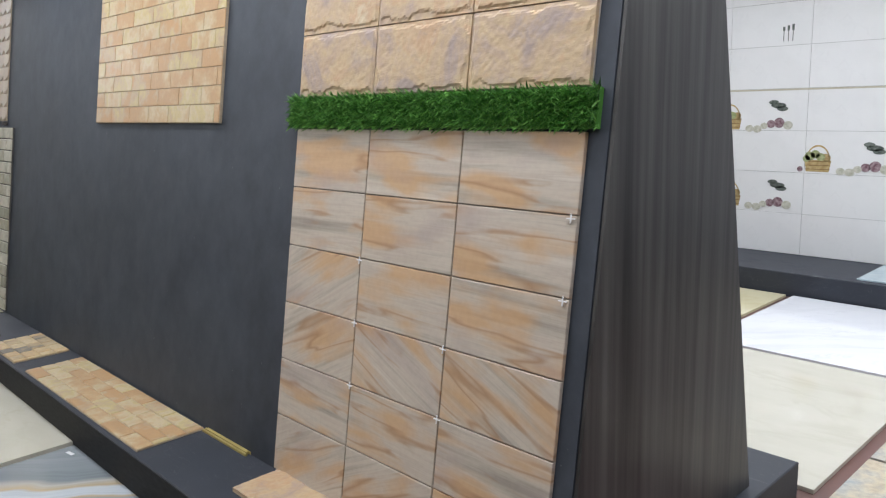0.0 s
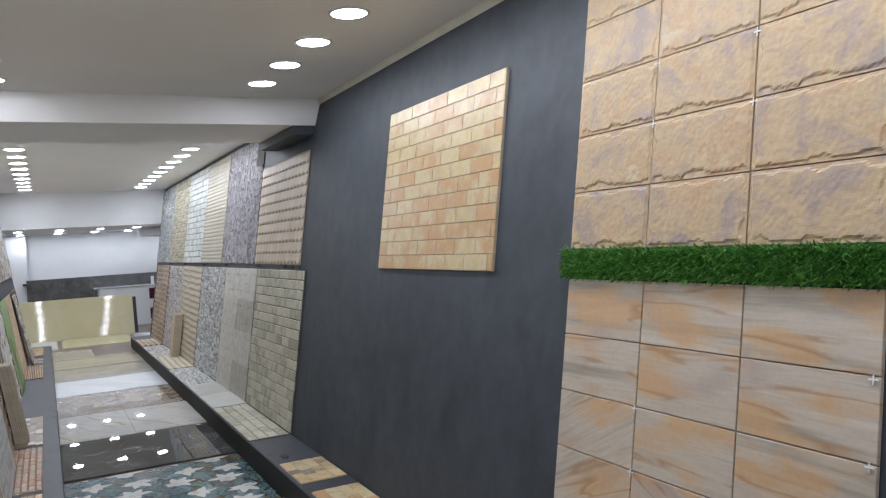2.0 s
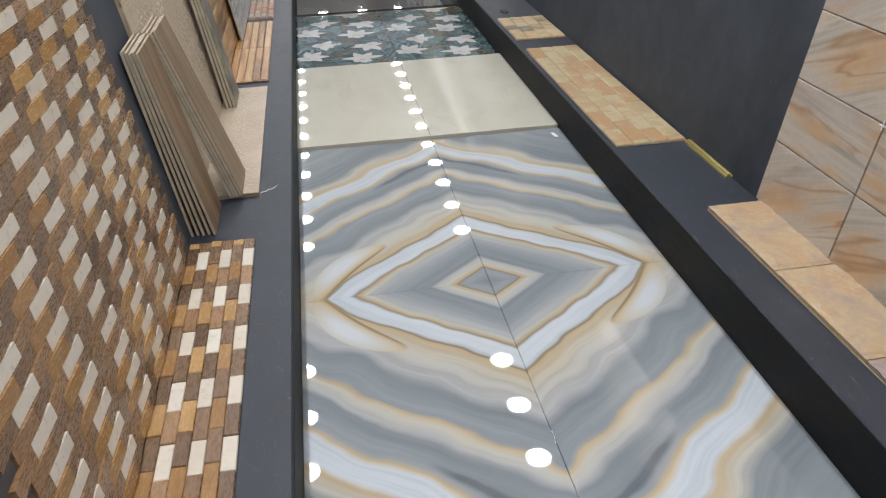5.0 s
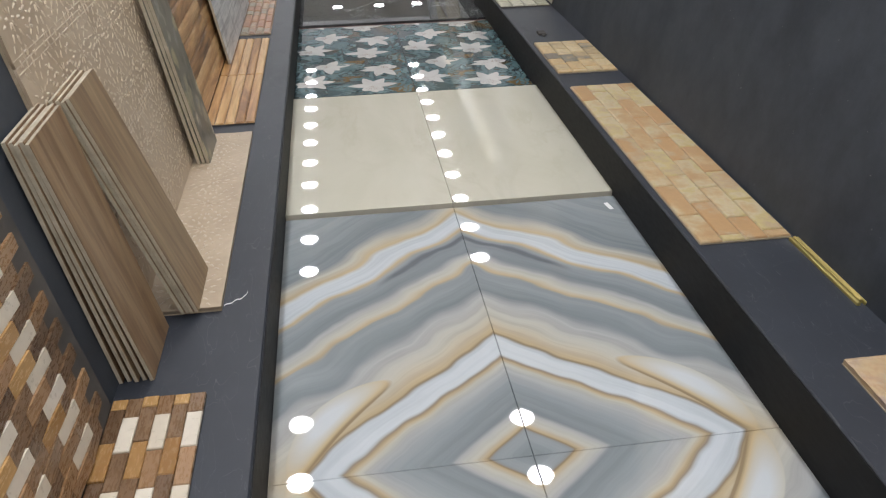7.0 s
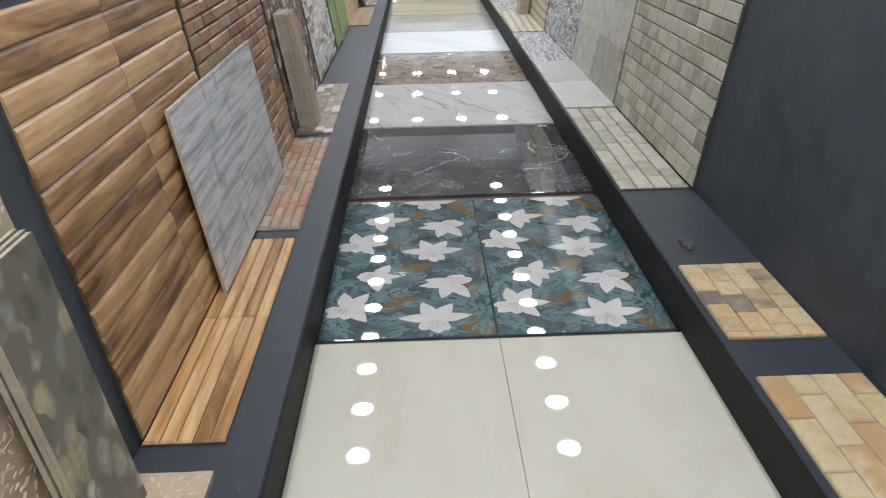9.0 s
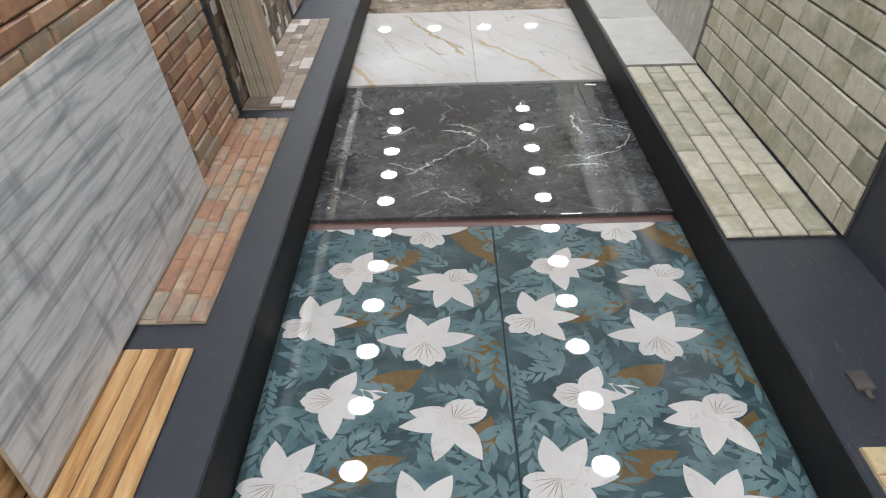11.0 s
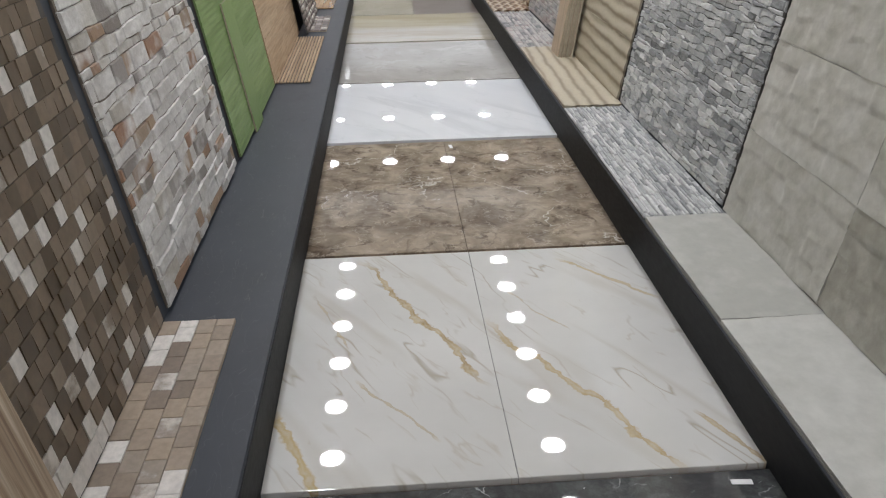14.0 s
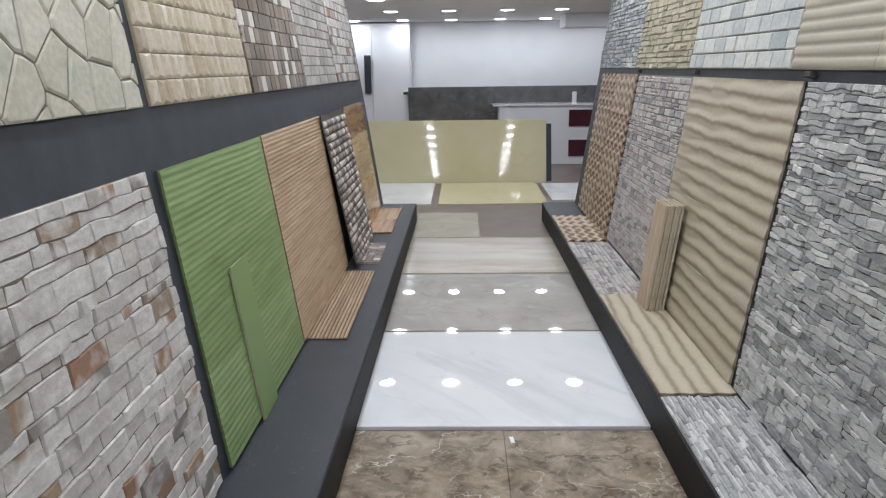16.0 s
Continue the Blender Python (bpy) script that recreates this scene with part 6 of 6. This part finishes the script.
leaning("tile_sample", 9.30, 9.505, -0.299, PLAT, -0.3855, 0.748, 1, 0.008, M["green_plain"], "narrow moss green tile leaning on the wall")
leaning("tile_stack", 10.53, 10.74, 1.478, PLAT + 0.016, 1.558, 0.735, 6, 0.013, M["wood_pale"], "stack of pale brown tiles leaning on the wall", 0.003)

# ---- the hall beyond the aisle's end ----
brd = thing("display_board", None, shift(0, 16.42, -0.0065) @ Matrix.Rotation(-0.2, 4, "X"), "glossy pale yellow slab leaning back on its stand", "tile slab")
part("slab", mesh_of("slab", *block(-1.25, 0, 0, 1.50, 0.02, 0.795, 0.002), M["yellow_tile"]), brd)
part("edge_strip", mesh_of("edge_strip", *block(1.503, -0.005, 0.02, 1.565, 0.025, 0.74, 0.002), M["kerb"]), brd)
ctr = thing("kitchen_counter", None, shift(0, 18.3, -0.0065), "white and maroon kitchen counter with a dark stone splashback", "counter")
part("body", mesh_of("body", *block(1.0, 0.0, 0, 2.75, 0.6, 0.86, 0.004), M["white_paint"]), ctr)
part("splashback", mesh_of("splashback", *block(-0.39, 0.62, 0.60, 2.6, 0.66, 1.135, 0.004), M["dark_stone"]), ctr)
part("shelf_end", mesh_of("shelf_end", *block(-0.46, 0.55, 1.03, -0.385, 0.68, 1.07, 0.004), M["kerb"]), ctr)
for z in (0.12, 0.56):
    part("drawer", mesh_of("drawer", *block(2.02, -0.02, z, 2.72, 0.0, z + 0.24, 0.003), M["maroon"]), ctr)
part("worktop", mesh_of("worktop", *block(0.9, -0.03, 0.862, 2.75, 0.6, 0.885, 0.003), M["white_marble"]), ctr)
tap = Heap().add(block(-0.03, -0.03, 0, 0.03, 0.03, 0.16, 0.01)).add(block(-0.02, -0.14, 0.14, 0.02, 0.0, 0.165, 0.006))
tp = thing("tap", tap.mesh("tap", M["lamp_rim"]), shift(2.15, 18.7, 0.8785), "small bright tap standing on the counter", "tap")
cab = thing("tall_cabinet", None, shift(-2.1, 18.98, -0.0065), "tall white cabinet with two flat doors", "cabinet")
part("body", mesh_of("body", *block(0, 0.02, 0, 1.75, 0.31, 2.1, 0.003), M["white_paint"]), cab)
for k in range(3):
    part("door", mesh_of("door", *block(0.003 + 0.58 * k, 0, 0.02, 0.575 + 0.58 * k, 0.018, 2.08, 0.003), M["white_paint"]), cab)
spk = thing("black_panel", mesh_of("black_panel", *block(-1.06, 18.93, 1.048, -0.962, 18.979, 1.622, 0.004), M["kerb"]), None, "slim black panel fixed on the white cabinet", "wall panel")
ac = thing("white_duct", mesh_of("white_duct", *block(1.85, 17.6, 1.94, 2.6, 18.2, 2.118, 0.01), M["white_paint"]), None, "white boxed duct below the far ceiling", "duct")

# ---- the next aisle, seen past the wall's end ----
for x0, x1, y0, y1, mt, lb in ((2.95, 4.36, 0.86, 2.1, "cream_tile", "polished cream tile on the next aisle's floor"), (4.40, 5.72, 0.75, 2.05, "white_marble", "polished white tile on the next aisle's floor"), (4.95, 5.72, 2.10, 3.3, "yellow_tile", "polished pale yellow tile on the next aisle's floor"), (4.40, 5.72, -0.6, 0.72, "cream_tile", "polished cream tile on the next aisle's floor")):
    floor_row(y0, y1, M[mt], lb, "", 0.006, ((x0, x1),))
M["fish_print"] = pieces_mat("blue and sand printed tile", [(0.0, (0.16, 0.26, 0.34)), (0.5, (0.42, 0.46, 0.46)), (1.0, (0.56, 0.48, 0.34))], 10, 0.2, 40, 0.05, 0.002, 0.5)
floor_row(0.2, 0.80, M["fish_print"], "blue and sand printed tile on the next aisle's floor", "", 0.006, ((2.75, 3.35), (3.37, 4.3)))
setting("platform_next_aisle", [block(5.74, -2.5, -0.012, 6.6, 6.0, PLAT, 0.004)], M["kerb"], "low black display platform in the next aisle", "platform")
setting("wall_next_aisle", [block(6.42, -2.5, PLAT, 6.6, 6.0, CEIL - 0.002)], M["white_paint"], "white wall behind kitchen tiles", "wall")
M["pale_blue"] = marble("pale blue glossy tile", (0.36, 0.46, 0.50), (0.48, 0.56, 0.58), 6, (), 0.1)
thing("sample_tile", mesh_of("sample_tile", *block(5.80, 1.05, PLAT, 6.36, 1.66, PLAT + 0.010, 0.002), M["pale_blue"]), None, "pale blue glossy tile lying on the black platform", "tile")
kw = frame_of((6.42, 4.2, PLAT), (0, -1, 0), (0, 0, 1))
kit = panel("wall_tile_panel", kw, 2.55, 2.3, M["grey_joint"], "white kitchen tiles printed with fruit and vegetables", "", 0.006)
M["kitchen_white"] = marble("white kitchen tile", (0.78, 0.78, 0.76), (0.74, 0.74, 0.72), 3, [(5, 0.03, (0.66, 0.66, 0.64), 0.3)], 0.12)
for r in range(7):
    for c in range(4):
        part("tile", piece(0.634, 0.325, 0.008, 0.001, M["kitchen_white"]), kit, shift(0.003 + 0.637 * c, 0.003 + 0.327 * r, 0.004))
part("border", mesh_of("border", *block(0, 1.295, 0.0125, 2.55, 1.308, 0.014), M["yellow_ledge"]), kit, None, "thin olive border line")
M["print_basket"] = surface("wicker print", (0.42, 0.29, 0.13), (0.58, 0.45, 0.22), 30, 0.2)
M["print_stem"] = surface("brown wicker line print", (0.25, 0.16, 0.07), (0.32, 0.22, 0.10), 30, 0.2)
M["print_leaf"] = surface("lettuce green print", (0.28, 0.34, 0.14), (0.46, 0.48, 0.26), 40, 0.2)
M["print_onion"] = surface("purple onion print", (0.16, 0.085, 0.10), (0.42, 0.32, 0.33), 40, 0.2)
M["print_green"] = surface("dark green pepper print", (0.075, 0.095, 0.08), (0.21, 0.23, 0.20), 40, 0.2)
M["print_garlic"] = surface("pale garlic print", (0.46, 0.46, 0.36), (0.66, 0.64, 0.54), 40, 0.2)


def oval(cx, cy, rx, ry, k=14):
    return [(cx + rx * math.cos(2 * math.pi * i / k), cy + ry * math.sin(2 * math.pi * i / k), 0) for i in range(k)], [tuple(range(k))]


def arc(cx, cy, r, wd, k=12):
    vs = [(cx + q * math.cos(math.pi * i / k), cy + q * 1.3 * math.sin(math.pi * i / k), 0) for q in (r, r - wd) for i in range(k + 1)]
    return vs, [(i + 1, i, i + k + 1, i + k + 2) for i in range(k)]


for y, z in ((2.91, 1.155), (2.19, 0.835), (2.89, 0.525), (3.46, 0.835)):
    u, v = 4.2 - y, z - PLAT
    weave_bars = [([(u - 0.092 - 0.004 * k, v + 0.016 + 0.03 * k, 0.0004), (u + 0.092 + 0.004 * k, v + 0.016 + 0.03 * k, 0.0004), (u + 0.093 + 0.004 * k, v + 0.022 + 0.03 * k, 0.0004), (u - 0.093 - 0.004 * k, v + 0.022 + 0.03 * k, 0.0004)], [(0, 1, 2, 3)]) for k in range(3)]
    sets = {"print_basket": [([(u - 0.085, v, 0), (u + 0.085, v, 0), (u + 0.10, v + 0.09, 0), (u - 0.10, v + 0.09, 0)], [(0, 1, 2, 3)]), arc(u, v + 0.09, 0.09, 0.010), oval(u + 0.06, v + 0.11, 0.035, 0.03)],
            "print_stem": weave_bars,
            "print_leaf": [oval(u - 0.06, v + 0.12, 0.04, 0.035), oval(u - 0.02, v + 0.135, 0.035, 0.032), oval(u + 0.02, v + 0.115, 0.035, 0.03), oval(u - 0.085, v + 0.10, 0.028, 0.026)],
            "print_green": [oval(u + 0.40, v + 0.19, 0.06, 0.022), oval(u + 0.36, v + 0.215, 0.04, 0.018), oval(u + 0.43, v + 0.165, 0.045, 0.02)],
            "print_onion": [oval(u + 0.345, v + 0.045, 0.034, 0.032), oval(u + 0.41, v + 0.055, 0.042, 0.04), oval(u - 0.13, v + 0.018, 0.022, 0.022)],
            "print_garlic": [oval(u + 0.17, v + 0.01, 0.033, 0.028), oval(u + 0.235, v + 0.005, 0.036, 0.03), oval(u + 0.29, v + 0.03, 0.03, 0.026), oval(u + 0.48, v + 0.035, 0.038, 0.034)]}
    for k, (nm, shapes) in enumerate(sets.items()):
        hp = Heap()
        for s in shapes:
            hp.add(s)
        part(nm, hp.mesh(nm, M[nm]), kit, shift(0, 0, 0.0128 + 0.0006 * k))

for k in range(3):
    fork = Heap().add(block(-0.003, 0.0, 0.0, 0.003, 0.08, 0.001)).add(block(-0.009, 0.08, 0.0, 0.009, 0.11 + 0.008 * k, 0.001))
    part("print_fork", fork.mesh("print_fork", M["print_green"]), kit, shift(1.70 + 0.035 * k, 1.67, 0.0128))

# ---- small things lying about ----
trail = [(-0.112 + 0.0062 * k, 2.622 + 0.0045 * k + 0.004 * math.sin(k * 1.7)) for k in range(9)] + [(-0.058, 2.668), (-0.056, 2.680)]
vs = [(x, y + dy, z) for x, y in trail for dy, z in ((-0.0017, 0.0), (0.0017, 0.0), (0.0017, 0.0010), (-0.0017, 0.0010))]
fs = [(4 * i + j, 4 * i + (j + 1) % 4, 4 * i + 4 + (j + 1) % 4, 4 * i + 4 + j) for i in range(len(trail) - 1) for j in range(4)] + [(3, 2, 1, 0), tuple(range(len(vs) - 4, len(vs)))]
thing("chalk_mark", mesh_of("chalk_mark", vs, fs, M["spacer"]), shift(0, 0, PLAT), "faint white chalk scribble on the black platform", "mark")
sticker = mesh_of("sticker", *block(-0.008, -0.025, 0, 0.008, 0.025, 0.0008), M["spacer"])
for x, y, z, a in ((1.153, 3.285, 0.0002, 0.15), (1.114, 7.06, 0.0022, 1.5), (0.63, 9.468, 0.0002, 0.1)):
    thing("sticker", sticker, shift(x, y, z) @ Matrix.Rotation(a, 4, "Z"), "small white paper sticker on a floor tile", "sticker", "stickers")
